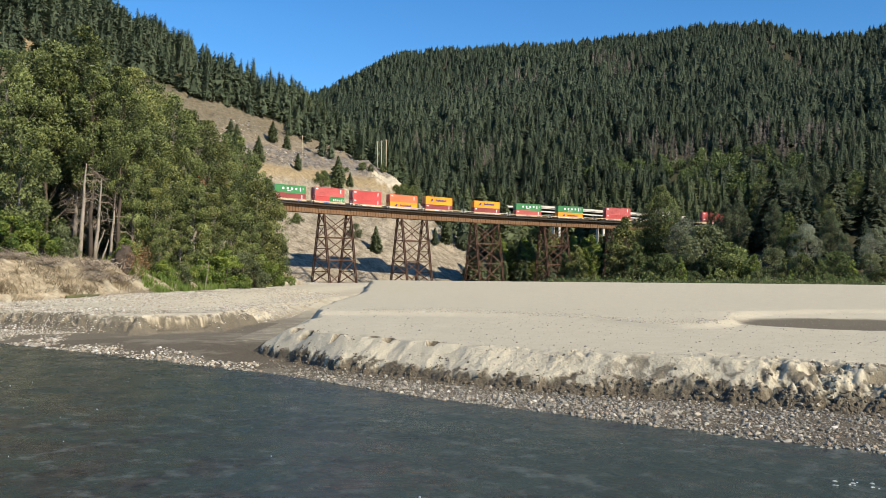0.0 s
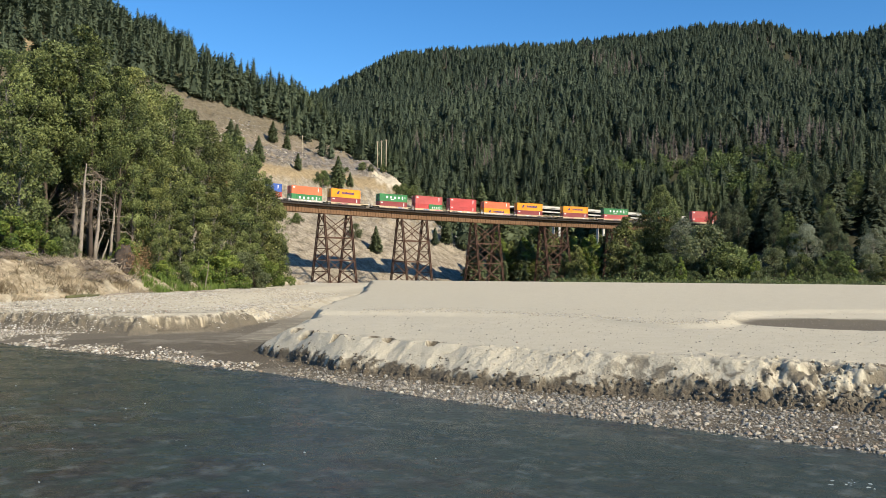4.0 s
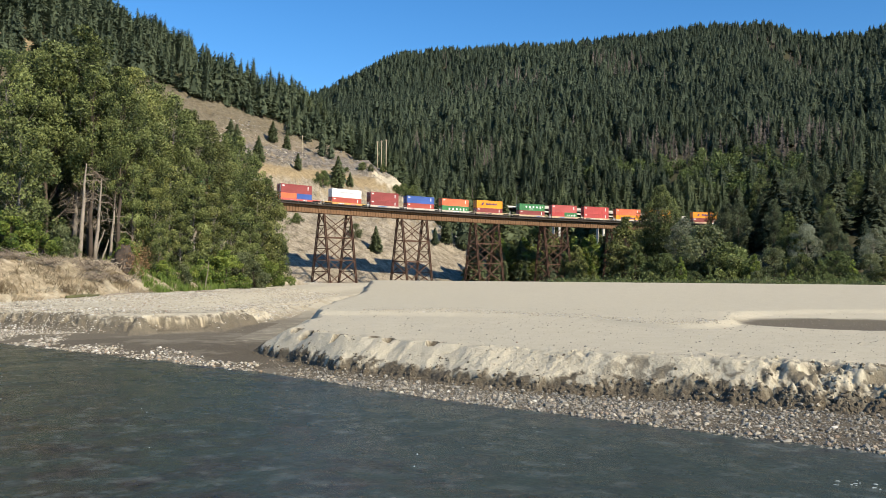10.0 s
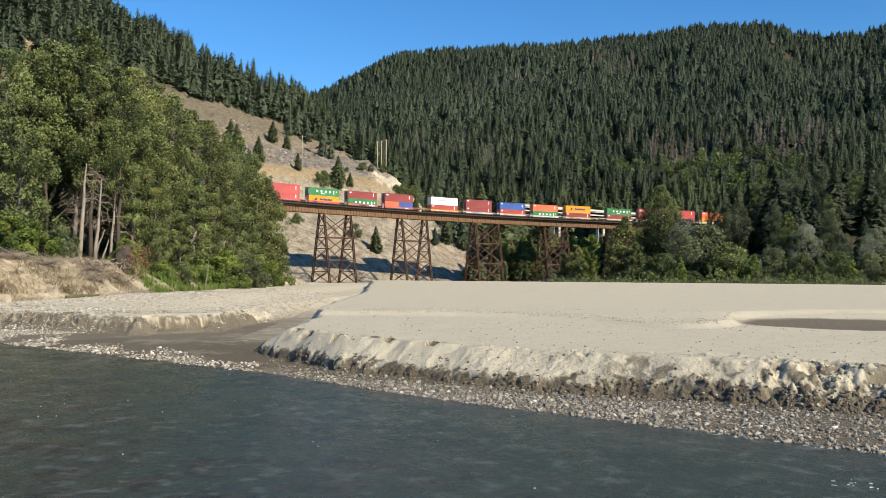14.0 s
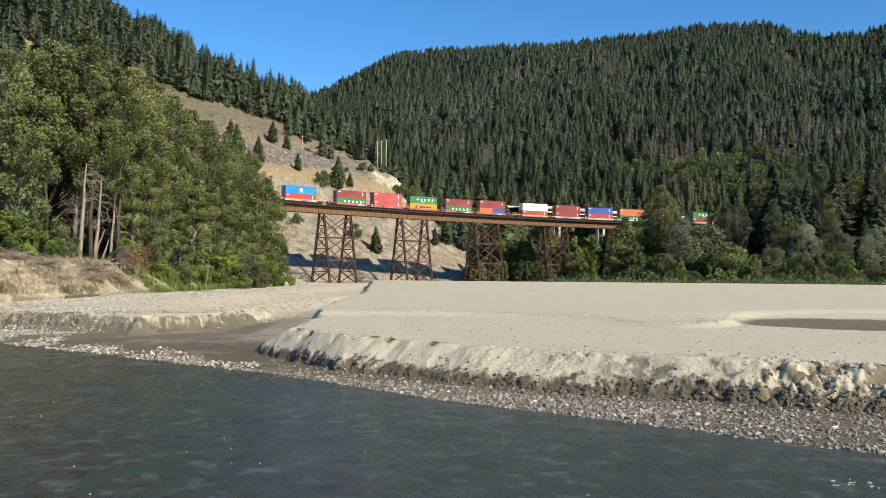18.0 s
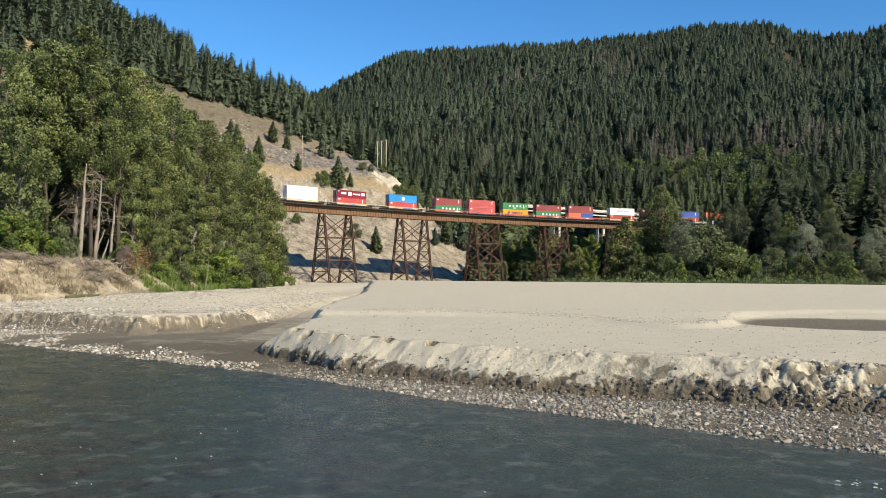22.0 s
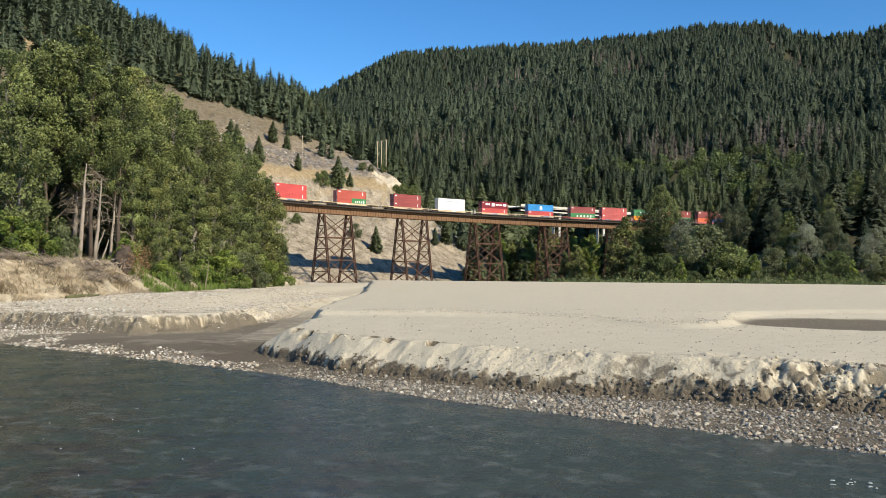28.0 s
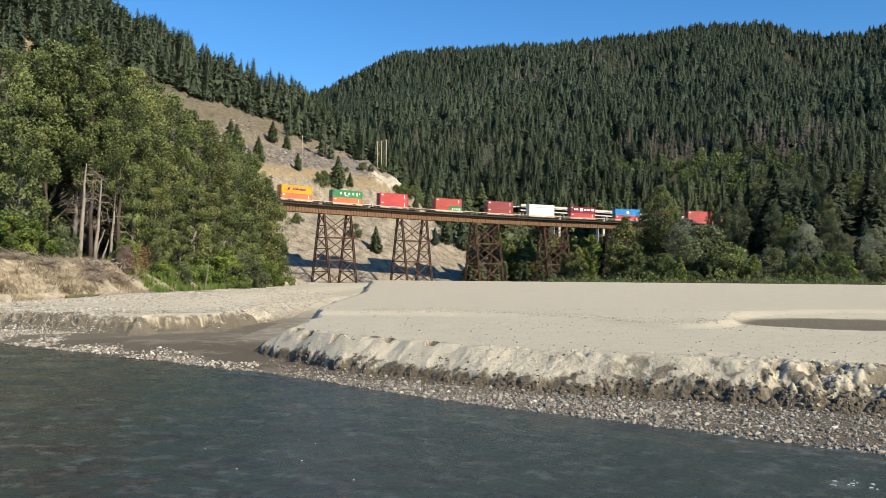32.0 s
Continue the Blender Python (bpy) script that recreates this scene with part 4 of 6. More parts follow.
def broadleaf(seed, height, width, base, leaves, size, mat, bark, lean=0.0, shape=1.0):
    """Trunk mesh and crown mesh. base: share of the height that is bare trunk. shape: above one, widest low down."""
    rng = np.random.default_rng(seed)
    nc = int(24 + 0.55 * width * height * (1 - base))
    k = rng.uniform(0, 1, nc) ** 0.9
    prof = np.sin(np.pi * np.clip(k ** (1 / shape) * 0.90 + 0.09, 0, 1)) ** 0.75
    ang = rng.uniform(0, 2 * np.pi, nc)
    rad = prof * width / 2 * np.sqrt(rng.uniform(0.12, 1.0, nc)) * rng.uniform(0.75, 1.12, nc)
    zc = height * (base + (1 - base) * k)
    cx = np.stack([rad * np.cos(ang) + lean * zc, rad * np.sin(ang), zc], 1)
    cr = width * rng.uniform(0.07, 0.15, nc) * (0.55 + 0.45 * prof)
    which = rng.choice(nc, leaves, p=cr ** 2 / np.sum(cr ** 2))
    d = rng.normal(size=(leaves, 3))
    d /= np.linalg.norm(d, axis=1)[:, None]
    rr = rng.uniform(0.35, 1.0, (leaves, 1)) ** 0.6
    P = cx[which] + d * rr * cr[which][:, None] * np.array([1, 1, 1.25])
    P[:, 2] = np.minimum(np.maximum(P[:, 2], 0.05), height)
    # clump tops lighter, undersides darker: light from above put into the leaf tint
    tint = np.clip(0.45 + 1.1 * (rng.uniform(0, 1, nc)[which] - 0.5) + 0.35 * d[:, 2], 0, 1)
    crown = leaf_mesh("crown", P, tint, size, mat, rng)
    g = Shape()
    r0 = 0.0098 * height + 0.045
    wob = [Vector((rng.normal(0, 0.10) + lean * height * t, rng.normal(0, 0.10), height * 0.92 * t)) for t in np.linspace(0, 1, 9)]
    wob[0] = Vector((0, 0, -0.5))
    g.tube(wob, [r0 * 1.35] + [r0 * (1 - 0.93 * t) for t in np.linspace(0.08, 1, 8)], 8)
    order = rng.permutation(nc)[:min(nc, 46)]
    for i in order:
        c = Vector(cx[i])
        t = max(0.12, (c.z / height) * 0.82 - 0.06)
        q = t * 8 * 0.999
        a = wob[int(q)].lerp(wob[int(q) + 1], q - int(q))
        mid = a.lerp(c, 0.5) + Vector((0, 0, -0.04 * (c - a).length))
        r = r0 * 0.22 * (1.05 - t)
        g.tube([a, mid, c], [r, r * 0.65, r * 0.2], 5)
    return g.mesh("trunk", bark, True), crown


def fir_arrays(rng, boughs, sprays, width=0.42, bare=0.06, grow=1.0, core=0.30, blunt=0.0, shingle=0.05):
    """A conifer one unit high: a thin core, tinted dark as the crown's inner shade, and irregular boughs, each with
    hanging sprays on both sides.
    """
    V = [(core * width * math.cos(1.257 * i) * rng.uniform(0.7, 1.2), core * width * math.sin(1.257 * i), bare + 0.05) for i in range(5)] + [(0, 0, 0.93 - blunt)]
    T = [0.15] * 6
    F = [(i, (i + 1) % 5, 5) for i in range(5)]
    power, belly = rng.uniform(0.6, 0.95) - 1.6 * blunt, rng.uniform(0.08, 0.25)
    ph = rng.uniform(0, 6.28, 2)
    for k in range(boughs):
        t = ((k + rng.uniform(0, 1)) / boughs) ** 1.12
        z = bare + (0.97 - bare) * t * (1 - blunt)
        a = 2.4 * k + rng.normal(0, 0.4)
        r = width / 2 * (1 - t) ** power * rng.uniform(0.62, 1.10) + 0.010
        r *= 1 + 0.14 * math.sin(2 * a + ph[0] + 5 * t) + 0.10 * math.sin(11 * t + ph[1])
        if t < belly:
            r *= 0.65 + 0.35 * t / belly
        c, q = math.cos(a), math.sin(a)
        g = float(np.clip(rng.normal(0.5, 0.12), 0, 1))
        rise, fall = rng.uniform(0.0, 0.3), rng.uniform(0.1, 0.45)
        for m in range(sprays):
            u = 0.30 + 0.70 * (m + rng.uniform(0, 1)) / sprays
            side = 1 if m % 2 else -1
            px, pz = r * u, z + r * (rise * u - fall * u * u)
            s = (0.34 * r * (1.15 - 0.6 * u) + 0.009) * rng.uniform(0.75, 1.3) * grow
            b = a + side * rng.uniform(0.3, 1.25)
            e, h = math.cos(b), math.sin(b)
            w = 0.42 * s
            dz = -s * rng.uniform(-0.1, 0.7)
            o = len(V)
            x0, y0 = px * c, px * q
            if rng.uniform() < shingle:
                b = a + rng.normal(0, 0.35)
                e, h = math.cos(b), math.sin(b)
                x0, y0, w = px * e, px * h, 0.55 * s
                out, drop = s * rng.uniform(0.15, 0.6), s * rng.uniform(0.5, 1.0)
                V += [(x0 - w * h, y0 + w * e, pz + 0.4 * s), (x0 + w * h, y0 - w * e, pz + 0.4 * s), (x0 + out * e, y0 + out * h, pz - drop)]
            else:
                V += [(x0 - w * h, y0 + w * e, pz + 0.45 * w), (x0 + w * h, y0 - w * e, pz - 0.45 * w), (x0 + s * e, y0 + s * h, pz + dz)]
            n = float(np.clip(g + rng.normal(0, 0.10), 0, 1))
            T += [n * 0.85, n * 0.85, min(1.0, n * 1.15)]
            F.append((o, o + 1, o + 2))
    return np.array(V), np.array(F), np.array(T)


def snag_arrays(rng):
    """A dead, bare conifer: stem and many thin grey limbs."""
    V, F = [], []
    for k in range(64):
        t = (k + rng.uniform(0, 1)) / 64
        b = rng.uniform(0, 6.28)
        r = (0.15 * (1 - t) + 0.018) * rng.uniform(0.5, 1.1)
        z = 0.15 + 0.83 * t
        o = len(V)
        V += [(0, 0, z + 0.018), (r * math.cos(b), r * math.sin(b), z - 0.3 * r), (0, 0, z - 0.018)]
        F.append((o, o + 1, o + 2))
    o = len(V)
    for i in range(4):
        V.append((0.017 * math.cos(i * 1.57), 0.017 * math.sin(i * 1.57), 0))
    V.append((0, 0, 1))
    for i in range(4):
        F.append((o + i, o + (i + 1) % 4, o + 4))
    return np.array(V), np.array(F), np.full(len(V), 0.5)


def rounded(rng, kind):
    """Turns the sprays of a crown outwards, so that light wraps round it as round a mass of needles."""
    v, f, t = kind
    c = v[f].mean(1)
    out = c * np.array([1.0, 1.0, 0.0])
    out /= np.linalg.norm(out, axis=1)[:, None] + 1e-6
    out = 0.85 * out + np.array([0, 0, 0.45]) + rng.normal(0, 0.22, out.shape)
    out /= np.linalg.norm(out, axis=1)[:, None]
    face = np.cross(v[f[:, 1]] - v[f[:, 0]], v[f[:, 2]] - v[f[:, 0]])
    f = np.where((np.sum(face * out, 1) < 0)[:, None], f[:, ::-1], f)
    n = np.zeros_like(v)
    for k in range(3):
        n[f[:, k]] = out
    return v, f, t, n


def scatter(name, label, spots, kinds, mat, seed, soft=False):
    """One mesh with a tree at every (x, y, z, height, tone)."""
    rng = np.random.default_rng(seed)
    if soft:
        kinds = [rounded(rng, k) for k in kinds]
    Vs, Fs, Ts, Ns, o = [], [], [], [], 0
    for x, y, z, h, tone in spots:
        kind = kinds[rng.integers(len(kinds))]
        v, f, t = kind[:3]
        a = rng.uniform(0, 6.28)
        w = rng.uniform(0.8, 1.25) * h
        c, s = math.cos(a), math.sin(a)
        Vs.append(np.stack([(v[:, 0] * c - v[:, 1] * s) * w + x, (v[:, 0] * s + v[:, 1] * c) * w + y, v[:, 2] * h + z], 1))
        if soft:
            n = kind[3]
            Ns.append(np.stack([n[:, 0] * c - n[:, 1] * s, n[:, 0] * s + n[:, 1] * c, n[:, 2]], 1))
        Fs.append(f + o)
        Ts.append(np.clip(t * 0.75 + tone, 0, 1))
        o += len(v)
    me = mesh_np(name, np.vstack(Vs), np.vstack(Fs), (mat,))
    float_attr(me, "tint", np.concatenate(Ts))
    if soft:
        a = me.attributes.new("custom_normal", 'FLOAT_VECTOR', 'POINT')
        a.data.foreach_set("vector", np.vstack(Ns).astype(np.float32).ravel())
        me.update()
    return tagged(new(name, me), label, "forest", kind="stuff")


DEADWOOD = leaf_material("grey dead conifers", (0.080, 0.067, 0.056), (0.160, 0.135, 0.112), 0.0, 0.9)
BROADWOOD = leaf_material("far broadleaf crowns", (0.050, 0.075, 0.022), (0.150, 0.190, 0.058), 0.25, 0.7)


def blob_arrays(rng, n=190):
    """Loose leafy crown for far broadleaf trees, one unit high."""
    V, F, T = [], [], []
    for k in range(n):
        d = rng.normal(size=3)
        d /= np.linalg.norm(d)
        r = rng.uniform(0.55, 1.05)
        c = np.array([d[0] * 0.30 * r, d[1] * 0.30 * r, 0.55 + d[2] * 0.43 * r])
        e = rng.normal(size=(3, 3)) * 0.050
        o = len(V)
        V += [tuple(c + e[0]), tuple(c + e[1]), tuple(c + e[2])]
        F.append((o, o + 1, o + 2))
        # light from above put into the tint: crown tops light, undersides dark
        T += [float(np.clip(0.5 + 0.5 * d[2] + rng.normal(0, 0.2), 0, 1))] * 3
    return np.array(V), np.array(F), np.array(T)


def build_forest():
    rng = np.random.default_rng(5)
    far = [fir_arrays(rng, 28, 4, w, 0.03, 1.8, 0.32, -0.04, 0.3) for w in (0.82, 0.72, 0.90, 0.76, 0.68, 0.84, 0.94, 0.74)]
    mid = [fir_arrays(rng, 84, 5, w, 0.03, 1.3, 0.28, -0.03, 0.15) for w in (0.58, 0.50, 0.64, 0.48, 0.54, 0.60)]
    # mountain: random places, thinned with distance
    N = 80000
    y = np.sqrt(rng.uniform(415 ** 2, 1560 ** 2, N))
    x = y * rng.uniform(-0.30, 0.60, N)
    keep = rng.uniform(0, 1, N) < np.interp(y, [415, 700, 1560], [0.34, 0.21, 0.120])
    x, y = x[keep], y[keep]
    z = land(x, y)
    bed, _ = line_dist(x, y, False)
    d = -0.73 * (x + 75) + 0.68 * (y - 254)
    front = (d > 0) & (x < 5) & (z < ridge_left(x) - 3) & (y < 480)
    ok = (bed > 9) & ~front & ~((x < 8) & (y < 440)) & (x > -0.165 * y)
    x, y, z = x[ok], y[ok], z[ok]
    patch = fbm(x * 0.006, y * 0.006, 3, 51)
    h = rng.uniform(14, 28, len(x)) * np.interp(y, [415, 680, 800], [0.82, 0.82, 1.0]) * (1 + 0.6 * patch)
    tone = rng.normal(0.05, 0.22, len(x)) + 0.9 * patch
    dead = (fbm(x * 0.008 + 7, y * 0.005, 3, 77) + rng.normal(0, 0.09, len(x))) > 0.26
    for px, py, pr in ((53, 1045, 34), (95, 1076, 40), (226, 1110, 40), (160, 677, 20), (190, 642, 22), (258, 630, 40), (236, 600, 24), (168, 640, 18), (20, 1010, 26)):
        dead = dead | ((np.hypot(x - px, (y - py) * 0.6) < pr) & (rng.uniform(0, 1, len(x)) < 0.5))
    broad = (y < 620) & (fbm(x * 0.010 - 3, y * 0.010, 3, 91) + rng.normal(0, 0.08, len(x)) > 0.16)
    broad = broad | ((np.hypot(x - 195, (y - 560) * 0.7) < 48) & (rng.uniform(0, 1, len(x)) < 0.75))
    near = y + rng.uniform(-110, 110, len(y)) < 720
    spots = np.stack([x, y, z - 0.3, h, tone], 1)
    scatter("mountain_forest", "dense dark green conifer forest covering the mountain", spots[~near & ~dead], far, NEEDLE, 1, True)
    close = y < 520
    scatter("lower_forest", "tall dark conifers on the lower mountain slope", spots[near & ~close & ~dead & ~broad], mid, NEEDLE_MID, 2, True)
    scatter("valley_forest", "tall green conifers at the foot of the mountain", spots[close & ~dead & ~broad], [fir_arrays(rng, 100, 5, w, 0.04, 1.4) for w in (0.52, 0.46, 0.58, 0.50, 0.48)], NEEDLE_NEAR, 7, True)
    scatter("dead_conifers", "grey dead standing conifers among the green ones", spots[dead & ~(near & broad)], [snag_arrays(rng) for _ in range(4)], DEADWOOD, 3)
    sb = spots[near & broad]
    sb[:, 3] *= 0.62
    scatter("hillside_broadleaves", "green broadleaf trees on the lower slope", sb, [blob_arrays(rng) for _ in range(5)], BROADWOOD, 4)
    # hill on the other side, above the cut
    N = 3500
    x = rng.uniform(-420, 12, N)
    y = rng.uniform(300, 640, N)
    z = land(x, y)
    d = -0.73 * (x + 75) + 0.68 * (y - 254)
    line = np.interp(x, [-300, -150, -110, -80, -55, -20, 10], [66, 98, 87, 76, 67, 52, 24])
    over = z - line - 9 * fbm(x * 0.05, y * 0.05, 3, 61)
    ok = (d > 0) & ((over > 0) | ((over > -14) & (rng.uniform(0, 1, N) < 0.035))) & (x > -0.62 * y) & (np.hypot(x + 31, y - 420) > 13) & (np.hypot(x + 64, y - 378) > 7) & (np.hypot(x + 200, y - 394) > 14)
    x, y, z = x[ok], y[ok], z[ok]
    h = rng.uniform(12, 24, len(x)) * (1 + 0.5 * fbm(x * 0.04, y * 0.04, 2, 63))
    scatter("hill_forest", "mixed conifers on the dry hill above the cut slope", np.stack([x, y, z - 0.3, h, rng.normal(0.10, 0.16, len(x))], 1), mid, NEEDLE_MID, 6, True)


build_forest()

# trees that stand singly: x, y, height and variety
POPLARS = [(-43.3, 84, 20.4, 0), (-45.0, 92, 22.5, 1), (-41.0, 88, 22.5, 4), (-39.2, 90, 24.8, 4), (-40.2, 97, 23.0, 4), (-38.4, 99, 22.7, 4), (-37.3, 103, 22.3,
    2), (-37.1, 109, 22.0, 0), (-36.7, 115, 21.6, 3), (-36.2, 121, 21.1, 1), (-36.0, 129, 20.7, 2), (-35.0, 135, 19.7, 0), (-34.7, 143, 20.6, 3), (-33.9,
    150, 20.3, 1), (-33.2, 157, 17.7, 2), (-32.6, 165, 14.4, 0), (-36.4, 88, 20.1, 4), (-34.0, 89, 19.4, 4), (-33.7, 93, 18.0, 3), (-50.7, 100, 20.1, 3),
    (-47.2, 104, 22.6, 4), (-44.1, 110, 22.0, 2), (-41.1, 116, 20.4, 0), (-39.4, 128, 19.4, 3), (-38.1, 142, 19.1, 1), (-37.1, 158, 18.2, 2)]
YOUNG = [(-33.4, 91, 10.0, 1), (-31.6, 93, 9.0, 2), (-30.0, 90, 6.0, 1), (-40.1, 80, 13.2, 0), (-35.3, 95, 12.6, 1), (-34.0, 98, 10.8, 2), (-33.4, 104, 11.7, 0), (-33.0, 112, 12.0, 1), (-32.0, 118, 11.3, 2), (-31.5, 126,
    11.9, 0), (-30.6, 134, 11.7, 1), (-30.4, 146, 10.3, 2), (-30.5, 158, 9.6, 0), (-30.6, 140, 16.3, 2), (-31.6, 102, 6.5, 1), (-32.8, 98, 5.4, 2),
    (-30.3, 116, 6.2, 0), (-30.1, 128, 6.2, 2), (-53.4, 108, 12.3, 0), (-50.7, 110, 13.5, 1), (-47.6, 108, 11.9, 2), (-47.2, 112, 12.9, 0), (-44.1, 110,
    12.5, 1), (-42.7, 112, 12.1, 2), (-45.2, 104, 8.9, 1), (-42.7, 103, 8.3, 2), (-45.6, 102, 7.6, 0), (-41.0, 104, 7.7, 1), (-48.5, 103, 8.6, 2), (-55.8,
    116, 8.2, 0), (-55.4, 122, 9.3, 1), (-54.3, 126, 9.2, 2), (-49.3, 120, 8.6, 0), (-48.5, 124, 9.5, 1), (-43.8, 118, 8.9, 2)]
SHRUBS = [(-38.6, 76, 3.7, 0), (-36.8, 77, 3.5, 1), (-35.6, 79, 3.3, 2), (-40.6, 78, 4.1, 1), (-29.6, 90, 2.2, 0), (-29.4, 96, 2.4, 2), (-29.0, 102, 3.0, 1),
    (-28.0, 110, 5.0, 0), (-28.2, 120, 5.0, 2), (-28.6, 135, 5.1, 1), (-29.5, 150, 5.0, 0), (-32.6, 87, 2.6, 1), (-26.2, 118, 3.8, 2)]
RIGHT_POPLARS = [(73.0, 285, 33.5, 0), (70.5, 290, 27.8, 1), (76.4, 280, 24.3, 2)]
WILLOW = [(58.1, 270, 21.6, 0), (59.3, 262, 13.3, 1), (60.8, 250, 8.7, 2), (57.9, 285, 16.0, 0), (62.0, 245, 9.4, 1), (47.0, 300, 13.5, 0), (43.7, 305, 11.6, 1)]
SILVERY = [(76.7, 268, 21.1, 0), (109.5, 256, 15.7, 1), (124.3, 246, 14.2, 0)]
RIGHT_FIRS = [(115.9, 335, 29.4, 1), (118.5, 318, 34.8, 2), (145.0, 305, 26.3, 0), (139.4, 330, 32.4, 1), (160.7, 318, 27.8, 2), (110.9, 285, 24.1, 0), (116.7, 268,
    19.7, 1), (106.3, 262, 23.2, 2), (134.1, 262, 21.5, 1), (125.7, 278, 21.7, 2), (117.7, 300, 30.5, 0), (126.8, 310, 32.1, 1), (124.4, 290, 24.4, 2),
    (133.7, 300, 27.3, 0), (131.7, 285, 24.9, 1), (140.8, 290, 23.3, 2), (140.6, 280, 23.8, 0), (147.2, 285, 22.4, 1), (115.0, 320, 29.9, 2), (116.5, 310,
    25.8, 0), (110.9, 330, 24.0, 1), (109.0, 345, 15.5, 2), (112.2, 270, 24.3, 0), (119.3, 262, 20.7, 1), (126.3, 255, 17.7, 2), (116.1, 246, 15.5, 0)]
RIGHT_SHRUBS = [(64.4, 245, 9.5, 0), (67.1, 240, 8.5, 1), (78.1, 255, 18.3, 2), (83.3, 258, 16.8, 0), (81.5, 245, 12.9, 1), (73.5, 235, 6.9, 2), (85.6, 245, 11.3, 0),
    (87.1, 238, 9.5, 1), (93.4, 242, 10.9, 2), (93.4, 232, 7.9, 0), (99.7, 236, 9.3, 1), (101.7, 230, 8.7, 2), (108.1, 234, 10.1, 0), (108.9, 226, 7.9,
    1), (115.5, 230, 9.5, 2), (116.2, 224, 8.6, 0), (66.9, 226, 4.4, 1), (75.3, 224, 4.8, 0), (82.0, 222, 4.4, 2), (90.0, 220, 4.5, 1), (97.9, 218, 4.2,
    0), (105.6, 216, 4.0, 2), (57.1, 235, 4.5, 1), (53.5, 240, 3.7, 0)]
VALLEY_FIRS = [(-1.0, 395, 14.6, 0), (4.5, 420, 23.6, 1), (11.7, 430, 31.5, 2), (19.3, 440, 40.5, 0), (-3.5, 372, 8.0, 1), (1.5, 380, 12.5, 2), (28.0, 440, 41.7, 1),
    (34.5, 430, 38.7, 0), (43.1, 445, 36.1, 2), (51.1, 450, 35.5, 1), (58.7, 440, 34.3, 0), (65.3, 435, 34.5, 2), (71.7, 430, 37.8, 1), (77.9, 425, 39.8,
    0), (9.1, 380, 7.9, 0), (19.4, 385, 13.6, 1), (29.3, 380, 19.5, 2), (38.8, 375, 19.6, 1), (50.6, 370, 20.7, 0), (60.1, 368, 17.1, 2), (73.4, 380,
    25.2, 1), (-6.7, 420, 14.9, 2), (-13.0, 400, 7.9, 0), (-17.4, 410, 2.3, 1)]
HILL_FIRS = [(-47.1, 379.0, 14.8, 0), (-79.2, 362.5, 12.0, 2), (-90.7, 360.5, 16.5, 0), (-88.1, 360.5, 15.6, 1), (-64.1, 373.0, 7.9, 2), (-42.4, 384.5, 7.1, 1),
    (-26.5, 335.5, 10.9, 0), (-76.9, 415.0, 10.2, 1), (-83.8, 415.0, 11.0, 0)]
HILL_SHRUBS = [(-52.9, 372.0, 7.2, 0), (-39.8, 416.0, 3.9, 1), (-35.2, 339.5, 5.6, 2), (-56.9, 331.0, 4.0, 0), (-30.3, 422.5, 3.9, 1), (-35.6, 415.5, 3.3, 2),
    (-19.4, 406.5, 6.2, 0), (-15.2, 408.0, 6.5, 1), (-14.1, 546.0, 8.0, 2), (-22.7, 407.0, 3.2, 1), (-55.7, 374.5, 2.2, 2), (-46.4, 406.5, 2.4, 0)]


def plant(name, label, category, group, meshes, own, spots, rng):
    """Stands one thing with trunk and crown at every spot. own: the height of the meshes."""
    for x, y, h, k in spots:
        z = land_at(x, y)
        t = thing(name, label, category, group)
        trunk, crown = meshes[k % len(meshes)]
        part("trunk" if h > 5 else "stem", trunk, None, t)
        part("crown", crown, None, t)
        w = h / own * (0.9 + 0.25 * rng.random())
        t.matrix_world = Matrix.Translation((x, y, z - 0.05)) @ Matrix.Rotation(rng.random() * 6.28, 4, 'Z') @ Matrix.Diagonal((w, w, h / own, 1))


def fir_meshes(seed, mat):
    """Spruce or fir, one unit high: stem, and a crown of drooping boughs with needle sprays."""
    rng = np.random.default_rng(seed)
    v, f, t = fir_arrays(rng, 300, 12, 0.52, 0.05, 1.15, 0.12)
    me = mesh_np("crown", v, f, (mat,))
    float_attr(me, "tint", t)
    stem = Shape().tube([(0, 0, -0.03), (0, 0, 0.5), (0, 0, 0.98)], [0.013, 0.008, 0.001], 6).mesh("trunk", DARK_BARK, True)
    return stem, me


